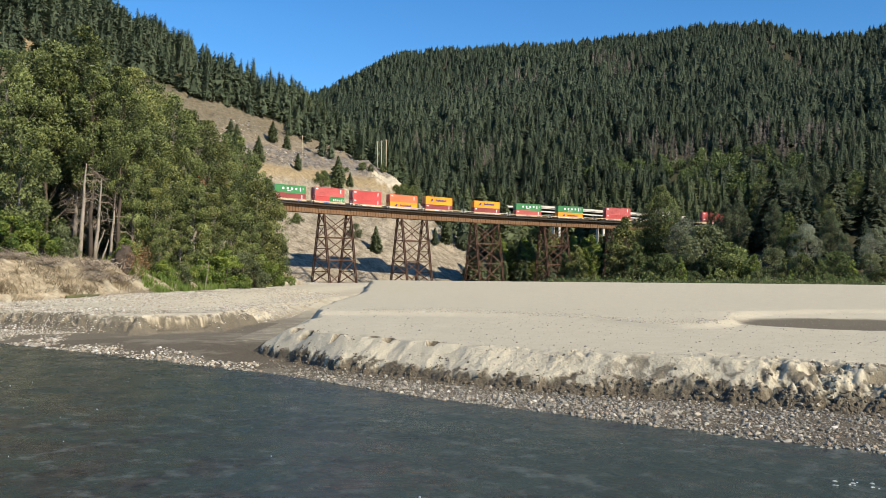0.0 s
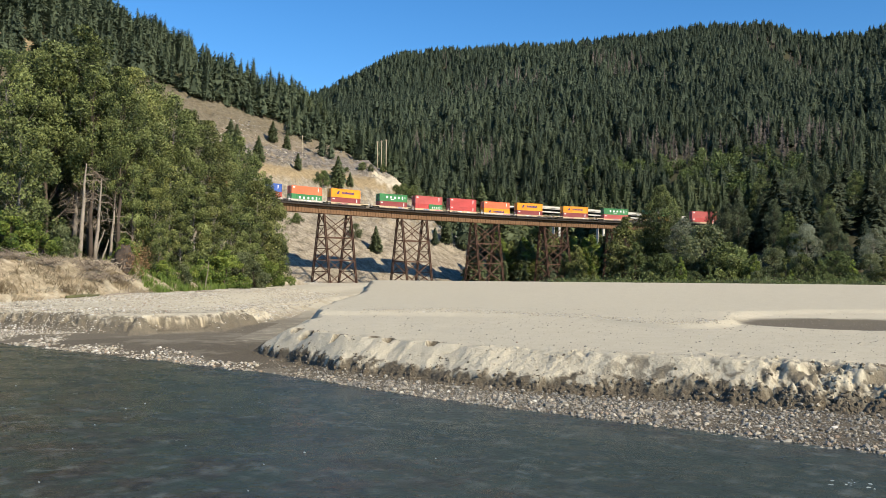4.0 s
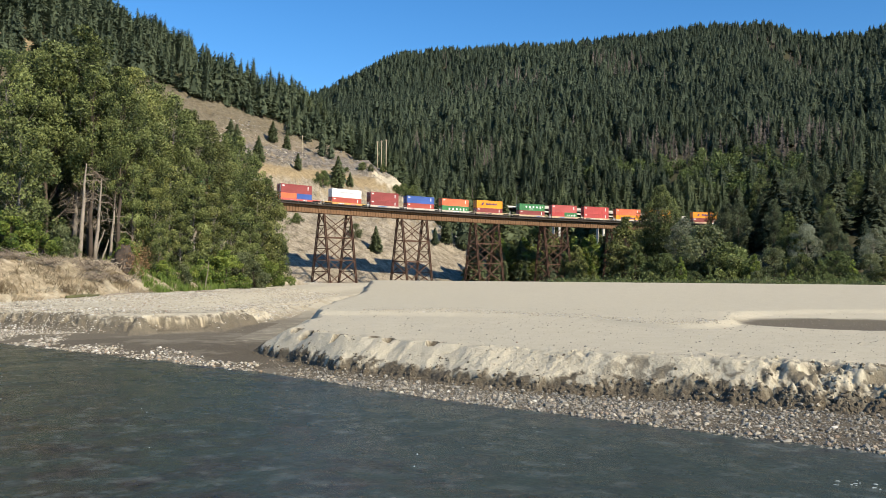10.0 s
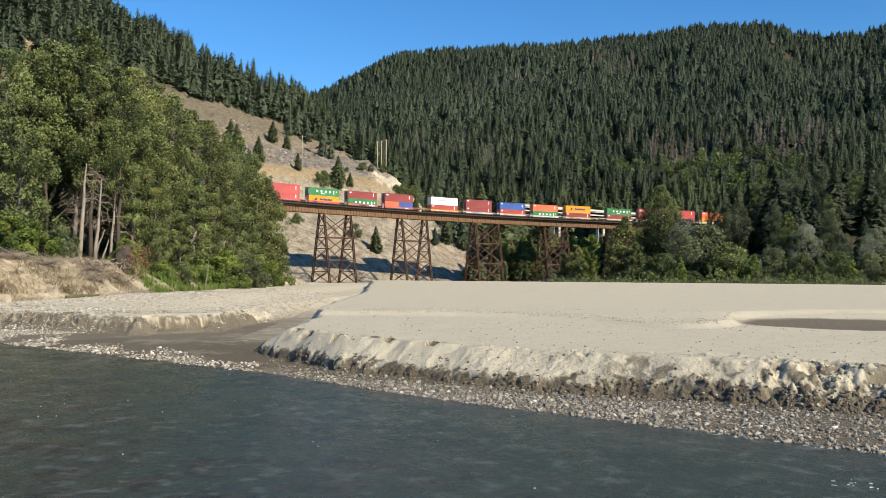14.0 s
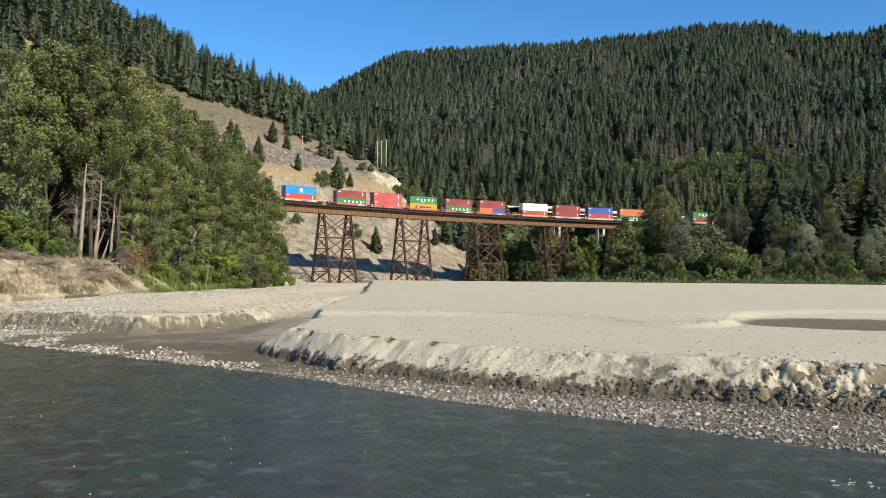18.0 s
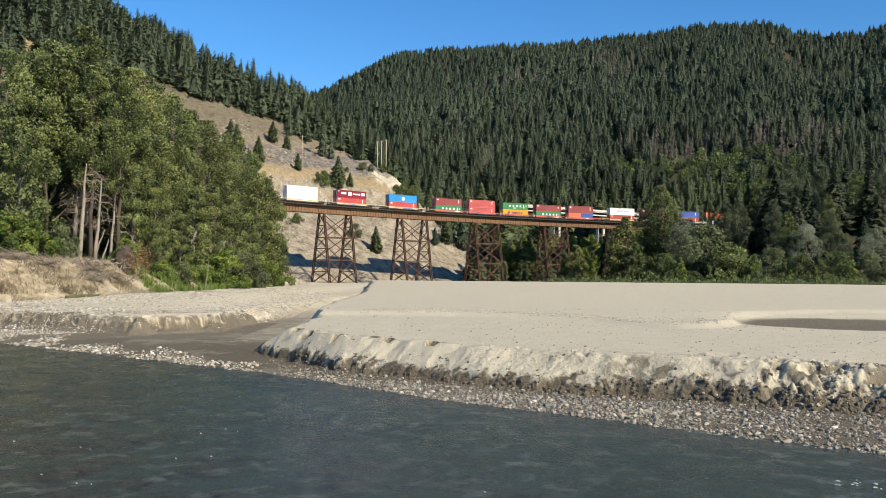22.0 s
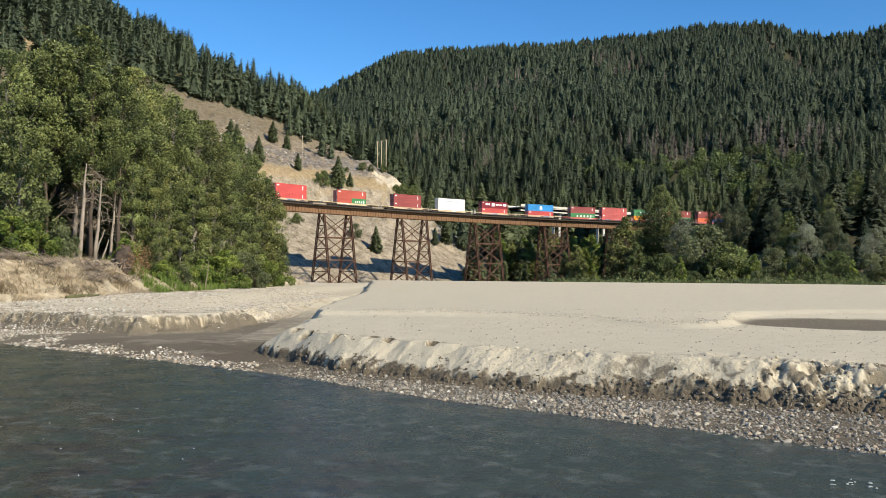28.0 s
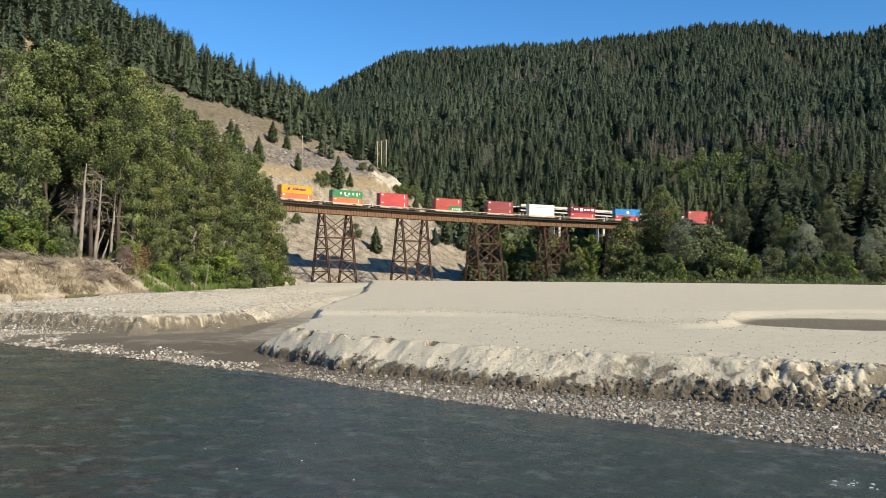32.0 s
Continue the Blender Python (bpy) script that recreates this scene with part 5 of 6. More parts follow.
def build_trees():
    rng = random.Random(9)
    # last variety: dark bark stands in for the canopy's shade on its trunk
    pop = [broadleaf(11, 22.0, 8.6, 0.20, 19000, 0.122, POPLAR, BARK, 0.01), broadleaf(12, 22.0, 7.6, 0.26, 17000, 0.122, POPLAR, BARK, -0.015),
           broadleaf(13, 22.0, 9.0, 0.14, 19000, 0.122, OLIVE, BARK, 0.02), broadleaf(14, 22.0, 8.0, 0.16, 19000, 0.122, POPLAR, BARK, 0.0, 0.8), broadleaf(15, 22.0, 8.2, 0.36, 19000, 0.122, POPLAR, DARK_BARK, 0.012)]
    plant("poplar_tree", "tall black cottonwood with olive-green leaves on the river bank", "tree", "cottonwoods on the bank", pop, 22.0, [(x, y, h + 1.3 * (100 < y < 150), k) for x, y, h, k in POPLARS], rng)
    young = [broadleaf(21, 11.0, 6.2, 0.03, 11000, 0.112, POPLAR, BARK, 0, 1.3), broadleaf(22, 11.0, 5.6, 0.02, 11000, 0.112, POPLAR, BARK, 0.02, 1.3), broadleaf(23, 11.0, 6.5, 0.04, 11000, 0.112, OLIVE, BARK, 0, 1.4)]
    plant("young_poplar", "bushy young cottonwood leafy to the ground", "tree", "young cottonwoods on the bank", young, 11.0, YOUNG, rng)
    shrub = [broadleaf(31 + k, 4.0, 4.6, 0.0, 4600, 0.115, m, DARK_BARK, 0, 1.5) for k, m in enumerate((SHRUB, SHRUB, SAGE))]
    plant("shrub", "dense green riverside shrub below the cottonwoods", "shrub", "shrubs on the wooded bank", shrub, 4.0, SHRUBS, rng)
    far_pop = [broadleaf(41 + k, 24.0, 11.0, 0.10, 15000, 0.19, m, BARK, 0, 1.0) for k, m in enumerate((POPLAR, OLIVE, POPLAR, POPLAR))]
    plant("poplar_tree", "tall cottonwood standing before the far railway line", "tree", "cottonwoods on the far bank", far_pop, 24.0, RIGHT_POPLARS, rng)
    wil = [broadleaf(51 + k, 12.0, 7.0, 0.02, 8500, 0.17, m, DARK_BARK, 0, 1.4) for k, m in enumerate((OLIVE, BUSH, BUSH))]
    plant("willow", "yellow-green willow at the edge of the sand bar", "tree", "willows at the bridge end", wil, 12.0, WILLOW, rng)
    sil = [broadleaf(61 + k, 16.0, 10.0, 0.10, 9000, 0.16, SILVER, BARK, 0.02, 1.1) for k in range(2)]
    plant("silver_willow", "pale silvery-leaved tree among darker ones", "tree", "silvery trees on the far bank", sil, 16.0, SILVERY, rng)
    far_shrub = [broadleaf(71 + k, 7.0, 8.5, 0.0, 8000, 0.16, m, DARK_BARK, 0, 1.5) for k, m in enumerate((BUSH, POPLAR, SAGE))]
    plant("shrub", "green bushes along the far edge of the sand bar", "shrub", "shrubs on the far bank", far_shrub, 7.0, RIGHT_SHRUBS[::2], rng)
    cone = [broadleaf(75 + k, 9.0, 4.6, 0.0, 6500, 0.16, m, DARK_BARK, 0, 1.9) for k, m in enumerate((OLIVE, SHRUB, BUSH))]
    plant("young_poplar", "slender light green sapling at the edge of the bar", "tree", "saplings on the far bank", cone, 9.0, RIGHT_SHRUBS[1::2], rng)
    plant("shrub", "small green shrub on the bare cut slope", "shrub", "shrubs on the cut slope", far_shrub, 7.0, HILL_SHRUBS, rng)
    firs = [fir_meshes(81 + k, m) for k, m in enumerate((NEEDLE_NEAR, NEEDLE_MID, NEEDLE_NEAR))]
    mixed = [broadleaf(47 + k, 24.0, 10.0, 0.06, 14000, 0.20, m, DARK_BARK, 0, 1.2) for k, m in enumerate((DULL, DULL, POPLAR))]
    dark = [fir_meshes(86 + k, NEEDLE_DARK) for k in range(2)]
    plant("fir_tree", "dark green fir on the far bank", "tree", "firs on the far bank", dark + firs[1:2], 1.0, [(x, y, 0.9 * h, k) for x, y, h, k in RIGHT_FIRS[::2]], rng)
    plant("poplar_tree", "dull green broadleaf tree among the firs on the far bank", "tree", "broadleaf trees on the far bank", mixed, 24.0, [(x, y, 0.82 * h, k) for x, y, h, k in RIGHT_FIRS[1::2]] + [(98.5, 297.0, 22.0, 0), (104.0, 300.0, 23.0, 1)], rng)
    plant("fir_tree", "green fir in the side valley behind the viaduct", "tree", "firs behind the viaduct", firs, 1.0, VALLEY_FIRS + [(27.0, 366.0, 34.0, 0), (31.0, 369.5, 28.0, 1)], rng)
    thicket = np.random.default_rng(15)
    spots = []
    for k in range(150):
        x, y = thicket.uniform(2, 100), thicket.uniform(340, 402)
        if line_dist(np.array([x]), np.array([y]), True)[0][0] > 11 and abs(y - 353 - 0.73 * x) > 11 and land_at(x, y) < 12:
            spots.append((x, y, thicket.uniform(10, 21), int(thicket.integers(3))))
    plant("fir_tree", "green fir in the side valley behind the viaduct", "tree", "firs behind the viaduct", firs, 1.0, spots[::2], rng)
    wil = [broadleaf(91 + k, 12.0, 6.5, 0.02, 4500, 0.21, m, DARK_BARK, 0, 1.3) for k, m in enumerate((SHRUB, SHRUB, OLIVE))]
    plant("willow", "light green broadleaf tree in the side valley", "tree", "broadleaf trees behind the viaduct", wil, 12.0, spots[1::2], rng)
    plant("fir_tree", "lone green fir on the bare cut slope", "tree", "firs on the cut slope", firs[:1], 1.0, HILL_FIRS, rng)


build_trees()

# ---------------------------------------------------------------- road bridge and poles behind the viaduct
PALE = painted("sunlit pale concrete", (0.50, 0.47, 0.40), 0.9, 0.0, (0.40, 0.37, 0.32), 0.5, 0.3)
POLE = painted("weathered pole timber", (0.34, 0.29, 0.20), 0.9, 0.0, (0.16, 0.13, 0.09), 0.6, 0.8)


def road(u, off=0.0, z=0.0):
    """A place on the road bridge: u metres across, off to the far side, z over the deck's top."""
    return Vector((u - 0.59 * off, 353.0 + 0.73 * u + 0.81 * off, 34.2 + z))


def build_road_bridge():
    b = thing("road_bridge", "pale concrete road bridge crossing the side valley behind", "bridge")
    A, B = 31.0, 122.0
    for off in (-5.0, 5.0):
        part("parapet", Shape().beam(road(A, off, 0.62), road(B, off, 0.62), 0.30, 0.85).mesh("parapet"), PALE, b, "pale concrete parapet")
    part("deck", Shape().beam(road(A, 0, -0.14), road(B, 0, -0.14), 10.4, 0.26).mesh("deck"), CONCRETE, b)
    for off in (-3.2, 0.0, 3.2):
        g = Shape().beam(road(A, off, -1.0), road(B, off, -1.0), 0.5, 1.4)
        part("beam", g.mesh("beam"), DARK, b, "dark steel beam under the deck")
    part("edge_beam", Shape().beam(road(A, -4.7, -1.55), road(B, -4.7, -1.55), 0.35, 0.55).mesh("edge_beam"), PALE, b)
    for u in (52.0, 75.5, 102.0):
        for off in (-2.0, 2.0):
            p = road(u, off)
            g = Shape().tube([(p.x, p.y, land_at(p.x, p.y) - 1), (p.x, p.y, 34.2 - 2.05)], [0.55, 0.55], 14)
            part("column", g.mesh("column", None, True), PALE, b, "round pale concrete column")
        g = Shape().beam(road(u, -4.2, -2.0), road(u, 4.2, -2.0), 1.1, 0.5)
        part("pier_cap", g.mesh("pier_cap"), CONCRETE, b)


def build_poles():
    for u in (35.5, 47.4, 63.0, 91.0):
        t = thing("lamp_post", "slim grey lamp post on the road bridge", "lamp post", "posts along the road")
        p = road(u, 4.3)
        part("post", Shape().tube([p, p + Vector((0, 0, 6.5))], [0.12, 0.07], 8).mesh("post", None, True), GALV, t)
        part("arm", Shape().beam(p + Vector((0, 0, 6.4)), p + Vector((1.0, -1.3, 6.6)), 0.08).mesh("arm"), GALV, t)
    top = 4.0 + 236.0 / 1506.0 * 425.0
    for k, x in enumerate((-33.3, -31.3, -29.0)):
        t = thing("utility_pole", "tall weathered timber power line pole on the spur", "pole", "poles of the power line")
        z = land_at(x, 425.0)
        part("post", Shape().tube([(x, 425.0, z - 1), (x, 425.0, top + 0.4 * k)], [0.30, 0.24], 8).mesh("post", None, True), POLE, t)
        for q in (-0.5, 0.0, 0.5):
            part("insulator", Shape().tube([(x + q, 425.0, top + 0.4 * k - 0.4), (x + q, 425.0, top + 0.4 * k + 0.1)], [0.09, 0.05], 6).mesh("insulator"), GALV, t)
        part("crossarm", Shape().beam((x - 0.8, 425.0, top + 0.4 * k - 0.5), (x + 0.8, 425.0, top + 0.4 * k - 0.5), 0.16).mesh("crossarm"), POLE, t)
    x, y = -63.6, 380.0
    t = thing("utility_pole", "single grey timber pole on the hillside", "pole", "poles of the power line")
    z = land_at(x, y)
    part("post", Shape().tube([(x, y, z - 1), (x, y, 66.0)], [0.20, 0.14], 8).mesh("post", None, True), POLE, t)
    part("crossarm", Shape().beam((x - 1.0, y, 65.2), (x + 1.0, y, 65.2), 0.16).mesh("crossarm"), POLE, t)


build_road_bridge()
build_poles()

# ---------------------------------------------------------------- stones and clods
STONE = bpy.data.materials.new("river stone")


def stone_material(m, per_object):
    m.use_nodes = True
    n, l = m.node_tree.nodes, m.node_tree.links
    b = n["Principled BSDF"]
    b.inputs["Roughness"].default_value = 0.75
    if per_object:
        src = n.new("ShaderNodeObjectInfo").outputs["Random"]
    else:
        a = n.new("ShaderNodeAttribute")
        a.attribute_name = "tint"
        src = a.outputs["Fac"]
    c = ramp(n, l, src, [(0.0, (0.075, 0.070, 0.058)), (0.35, (0.20, 0.186, 0.150)), (0.55, (0.33, 0.29, 0.215)), (0.62, (0.29, 0.18, 0.10)), (0.68, (0.40, 0.34, 0.24)), (0.85, (0.45, 0.41, 0.32)), (1.0, (0.56, 0.52, 0.43) if per_object else (0.75, 0.72, 0.65))])
    c = mix(n, l, 0.35, c, ramp(n, l, noise_tex(n, l, 16, 5, 0.7), [(0.3, (0.11, 0.10, 0.082)), (0.7, (0.5, 0.465, 0.385))]))
    l.new(c, b.inputs["Base Color"])
    bump(n, l, b, noise_tex(n, l, 30, 5, 0.7), 0.3, 0.02)


stone_material(STONE, True)
PEBBLE = bpy.data.materials.new("pebbles")
stone_material(PEBBLE, False)
CLOD = painted("crumbling damp silt", (0.115, 0.093, 0.063), 0.95, 0.0, (0.22, 0.185, 0.13), 0.6, 2.5, 0.6)

DRY_CLOD = painted("dry silt lump", (0.50, 0.445, 0.325), 0.95, 0.0, (0.30, 0.26, 0.185), 0.5, 2.5, 0.8)


def stone_arrays(rng, sub=1, flat=0.62, rough=0.16):
    if sub == 0:
        v = np.array([(1, 0, 0), (0, 1, 0), (-1, 0, 0), (0, -1, 0), (0, 0, 1), (0, 0, -1)], float)
        f = np.array([(0, 1, 4), (1, 2, 4), (2, 3, 4), (3, 0, 4), (1, 0, 5), (2, 1, 5), (3, 2, 5), (0, 3, 5)])
    else:
        bm = bmesh.new()
        bmesh.ops.create_icosphere(bm, subdivisions=sub, radius=1.0)
        v = np.array([q.co[:] for q in bm.verts])
        f = np.array([[q.index for q in p.verts] for p in bm.faces])
        bm.free()
    v = v * (1 + rng.normal(0, rough, (len(v), 1))) * np.array([1.0, rng.uniform(0.65, 0.95), flat * rng.uniform(0.8, 1.2)])
    return v, f


def pebble_field(name, label, xs, ys, sizes, tints, mat, seed, sink=0.25, sub=1, rough=0.16, shade=True, flat=0.62):
    rng = np.random.default_rng(seed)
    kinds = [stone_arrays(rng, sub, flat, rough) for _ in range(8)]
    zs = land(xs, ys)
    Vs, Fs, Ts, o = [], [], [], 0
    for x, y, z, s, t in zip(xs, ys, zs, sizes, tints):
        v, f = kinds[rng.integers(8)]
        a = rng.uniform(0, 6.28)
        c, q = math.cos(a), math.sin(a)
        Vs.append(np.stack([(v[:, 0] * c - v[:, 1] * q) * s + x, (v[:, 0] * q + v[:, 1] * c) * s + y, v[:, 2] * s + z + s * (0.5 - sink)], 1))
        Fs.append(f + o)
        Ts.append(np.full(len(v), t))
        o += len(v)
    me = mesh_np(name, np.vstack(Vs), np.vstack(Fs), (mat,), shade)
    float_attr(me, "tint", np.concatenate(Ts))
    return tagged(new(name, me), label, "pebbles", kind="stuff")


def build_stones():
    rng = np.random.default_rng(77)
    # shingle along the foot of the bar
    n = 42000
    x = rng.uniform(-7.5, 15.5, n)
    u = rng.uniform(-0.06, 1.0, n) ** 1.0
    sh, to = shore_y(x), toe_y(x)
    y = sh + (to - sh) * u
    keep = rng.uniform(0, 1, n) < np.interp(x, [-7, -2, 3, 15], [0.12, 0.55, 1, 1]) * np.interp(u, [0, 0.75, 1], [1, 0.8, 0.35]) * (0.6 + 0.4 * smooth(-0.08, 0.10, fbm(x * 0.8, y * 0.8, 3, 13)))
    x, y = x[keep], y[keep]
    s = 0.011 + 0.012 * rng.pareto(2.1, len(x)).clip(0, 6.0)
    pebble_field("shingle", "grey and white river shingle on the wet shore", x, y, s, rng.beta(0.85, 1.7, len(x)), PEBBLE, 21, 0.25, 1, 0.20, False)
    # white gravel: mouth of the gully and the low terrace
    n = 10500
    x = rng.uniform(-31, -7, n)
    y = shore_y(x) + rng.uniform(-0.25, 5.5, n)
    deep = np.interp(x, [-26, -21.5, -20.2, -19, -16.5, -13, -10, -7.5], [4.2, 4.2, 0.8, 1.6, 3.4, 2.6, 1.1, 0.8])
    keep = (y - shore_y(x) + 5 * fbm(x * 0.6, y * 0.6, 3, 15) < deep * rng.uniform(0.5, 1.15, n)) & (fbm(x * 0.8, y * 1.1, 3, 12) + rng.normal(0, 0.05, n) > 0.0)
    x, y = x[keep], y[keep]
    pebble_field("gully_gravel", "pale cobbles at the mouth of the gully", x, y, 0.020 + 0.034 * rng.pareto(2.8, len(x)).clip(0, 2.4), rng.beta(1.6, 1.0, len(x)), PEBBLE, 22)
    n = 84000
    y = rng.uniform(50, 118, n)
    x = rng.uniform(-0.52, -0.09, n) * y
    keep = (x < np.interp(y, [56, 66], [-13.8, -11.4]) - 0.045 * np.maximum(0, y - 58)) & (x > bank_foot(y) - 1) & (fbm(x * 0.16, y * 0.08, 3, 16) + rng.normal(0, 0.09, n) > -0.09)
    x, y = x[keep], y[keep]
    pebble_field("terrace_gravel", "scattered white gravel on the low terrace", x, y, 0.030 + 0.038 * rng.pareto(3.2, len(x)).clip(0, 2), rng.beta(2.2, 0.9, len(x)), PEBBLE, 23, 0.25, 0, 0.2)
    # pale rubble beside the first tower
    n = 900
    x, y = rng.normal(-44, 3.6, n), rng.normal(248, 10, n)
    pebble_field("tower_rubble", "white rubble heaped beside the first trestle tower", x, y, 0.12 + 0.16 * rng.pareto(3.2, n).clip(0, 2), rng.beta(3.0, 0.8, n), PEBBLE, 28, 0.25, 1, 0.2)
    # broken rock on the upper cut slope
    n = 5200
    x, y = rng.uniform(-135, -22, n), rng.uniform(330, 440, n)
    z = land(x, y)
    keep = (z > 50 + 5 * fbm(x * 0.1, y * 0.1, 2, 17)) & (z < 82) & (fbm(x * 0.07, y * 0.07, 3, 18) + rng.normal(0, 0.05, n) > 0.06)
    x, y = x[keep], y[keep]
    pebble_field("hillside_rubble", "grey broken rock and pale boulders strewn on the cut slope", x, y, 0.16 + 0.28 * rng.pareto(2.8, len(x)).clip(0, 2.4), rng.beta(1.6, 1.6, len(x)), PEBBLE, 29, 0.45, 1, 0.26, False)
    # gravel along the second step, and chips strewn over the bar
    n = 3000
    x = rng.uniform(-5, 14.5, n)
    y = step_y(x) + np.abs(rng.normal(0, 1.6, n)) - 0.6
    pebble_field("step_gravel", "line of pale gravel along the step in the silt", x, y, 0.016 + 0.028 * rng.pareto(3.5, n).clip(0, 2), rng.beta(2.0, 0.9, n), PEBBLE, 24, 0.25, 0, 0.2)
    n = 3200
    y = rng.uniform(26, 60, n)
    x = rng.uniform(-0.25, 0.52, n) * y
    keep = y > toe_y(x) + 1.2
    pebble_field("bar_chips", "small stones and silt crumbs strewn over the bar", x[keep], y[keep], 0.012 + 0.022 * rng.pareto(3.5, n).clip(0, 2)[keep], rng.beta(1.1, 2.0, n)[keep], PEBBLE, 25, 0.25, 0, 0.2)
    # crumbled silt at the foot and on the face of the bank
    n = 3600
    x = rng.uniform(-8.8, 15.5, n)
    d = rng.normal(-0.05, 0.22, n) + 0.5 * np.abs(rng.normal(0, 0.5, n)) * (x > 5)
    y = toe_y(x) - 1.5 * fbm(x * 0.25, toe_y(x) * 0.25, 4, 3) + d
    keep = rng.uniform(0, 1, n) < np.interp(x, [-9, 0, 4, 15], [0.35, 0.4, 0.7, 0.9])
    x, y = x[keep], y[keep]
    s = 0.022 + 0.035 * rng.pareto(3.0, len(x)).clip(0, 2.0)
    pebble_field("silt_crumbs", "dark damp crumbled silt at the foot of the bank", x, y, s, np.full(len(x), 0.5), CLOD, 26, 0.70, 1, 0.26, False, 1.0)
    n = 520
    x = rng.uniform(-7, 15.5, n)
    y = toe_y(x) + rng.normal(1.3, 0.8, n)
    keep = rng.uniform(0, 1, n) < np.interp(x, [-7, 1, 3, 15], [0.2, 0.4, 0.8, 0.8])
    pebble_field("silt_lumps", "dry lumps of silt on the face of the bank", x[keep], y[keep], (0.015 + 0.026 * rng.pareto(3.0, n).clip(0, 2))[keep], np.full(int(keep.sum()), 0.5), DRY_CLOD, 27, 0.5, 1, 0.30, False)
    # slumped blocks of silt, half sunk in the face of the bank
    n = 9000
    x = rng.uniform(-6.0, 15.8, n)
    foot = toe_y(x) - 1.5 * fbm(x * 0.25, toe_y(x) * 0.25, 4, 3)
    up = rng.uniform(-0.1, 2.6, n)
    y = foot + up
    s = 0.022 + 0.020 * rng.pareto(2.3, n).clip(0, 3.2)
    slump = smooth(-0.02, 0.10, fbm(x * 0.45, y * 0.45, 3, 52) + 0.16 * (smooth(3, 7.5, x) - 0.45))
    keep = rng.uniform(0, 1, n) < (0.04 + 0.75 * slump * smooth(-0.05, 0.10, fbm(x * 1.6, y * 1.6, 3, 66)))
    dry = (up > 1.1 + 2.0 * fbm(x * 1.3, y * 1.3, 2, 67)) & (rng.uniform(0, 1, n) < 0.7)
    for mask, name, label, mat, seed in ((keep & dry, "silt_blocks", "slumped blocks of dry silt on the face of the bank", DRY_CLOD, 36), (keep & ~dry, "damp_blocks", "dark damp silt blocks fallen to the foot of the bank", CLOD, 37)):
        pebble_field(name, label, x[mask], y[mask], s[mask], np.full(int(mask.sum()), 0.5), mat, seed, 0.80, 1, 0.24, False, 1.0)
    # single boulders on the shore
    kinds = []
    for k in range(6):
        v, f = stone_arrays(rng, 3, 0.70, 0.02)
        for q in range(11):
            cut = rng.normal(size=3)
            cut /= np.linalg.norm(cut)
            v = v - np.maximum(0, v @ cut - rng.uniform(0.36, 0.66))[:, None] * cut
        v = v * (1 + 0.22 * np.array([noise.noise(Vector(q) * 1.6 + Vector((k * 7.0, 0, 0))) for q in v])[:, None])
        kinds.append(mesh_np("rock", v, f, (STONE,)))
    spots = [(10.9, 20.35, 0.21), (11.25, 20.25, 0.14), (6.0, 23.9, 0.17), (5.9, 24.4, 0.22), (3.2, 25.9, 0.16), (2.9, 25.3, 0.13), (3.75, 26.1, 0.15), (5.1, 24.2, 0.20), (7.2, 23.1, 0.12), (8.1, 22.6, 0.13), (12.2, 21.8, 0.14), (4.4, 25.4, 0.15)]
    for k in range(80):
        x = rng.uniform(-6, 14.5)
        y = shore_y(np.array([x]))[0] + (toe_y(np.array([x]))[0] - shore_y(np.array([x]))[0]) * rng.uniform(-0.03, 0.55)
        spots.append((x, y, rng.uniform(0.06, 0.13)))
    for k in range(26):
        x = rng.uniform(-22, -8)
        spots.append((x, shore_y(np.array([x]))[0] + rng.uniform(-0.3, 1.8), rng.uniform(0.08, 0.18)))
    for k, (x, y, s) in enumerate(spots):
        ob = new("river_rock", kinds[k % 6])
        big = s > 0.18
        tagged(ob, "large rounded river boulder at the water's edge" if big else "smooth river cobble among the shingle", "rock", "cobbles on the shore")
        ob.matrix_world = Matrix.Translation((x, y, land_at(x, y) + 0.12 * s)) @ Matrix.Rotation(rng.uniform(0, 6.28), 4, 'Z') @ Matrix.Rotation(rng.uniform(-0.3, 0.3), 4, 'X') @ Matrix.Diagonal((s, 0.85 * s, 0.82 * s, 1))


build_stones()


# ---------------------------------------------------------------- deadwood and dry grass on the wooded bank
DEAD = painted("bleached dead wood", (0.25, 0.215, 0.17), 0.95, 0.0, (0.07, 0.058, 0.045), 0.95, 1.7, 0.7)
TWIG = painted("dry brown twigs", (0.25, 0.205, 0.155), 0.95, 0.0, (0.10, 0.08, 0.06), 0.5, 2.0)
MOSSY = painted("mossy fallen log", (0.085, 0.088, 0.035), 0.95, 0.0, (0.22, 0.19, 0.13), 0.8, 1.5, 0.6)
STRAW = leaf_material("dry bank grass", (0.24, 0.185, 0.11), (0.60, 0.51, 0.36), 0.35, 0.9)
RUSSET = leaf_material("withered brown leaves", (0.13, 0.075, 0.035), (0.33, 0.20, 0.105), 0.2, 0.9)
HERB = leaf_material("fresh green grass", (0.09, 0.15, 0.025), (0.22, 0.30, 0.07), 0.3, 0.8)


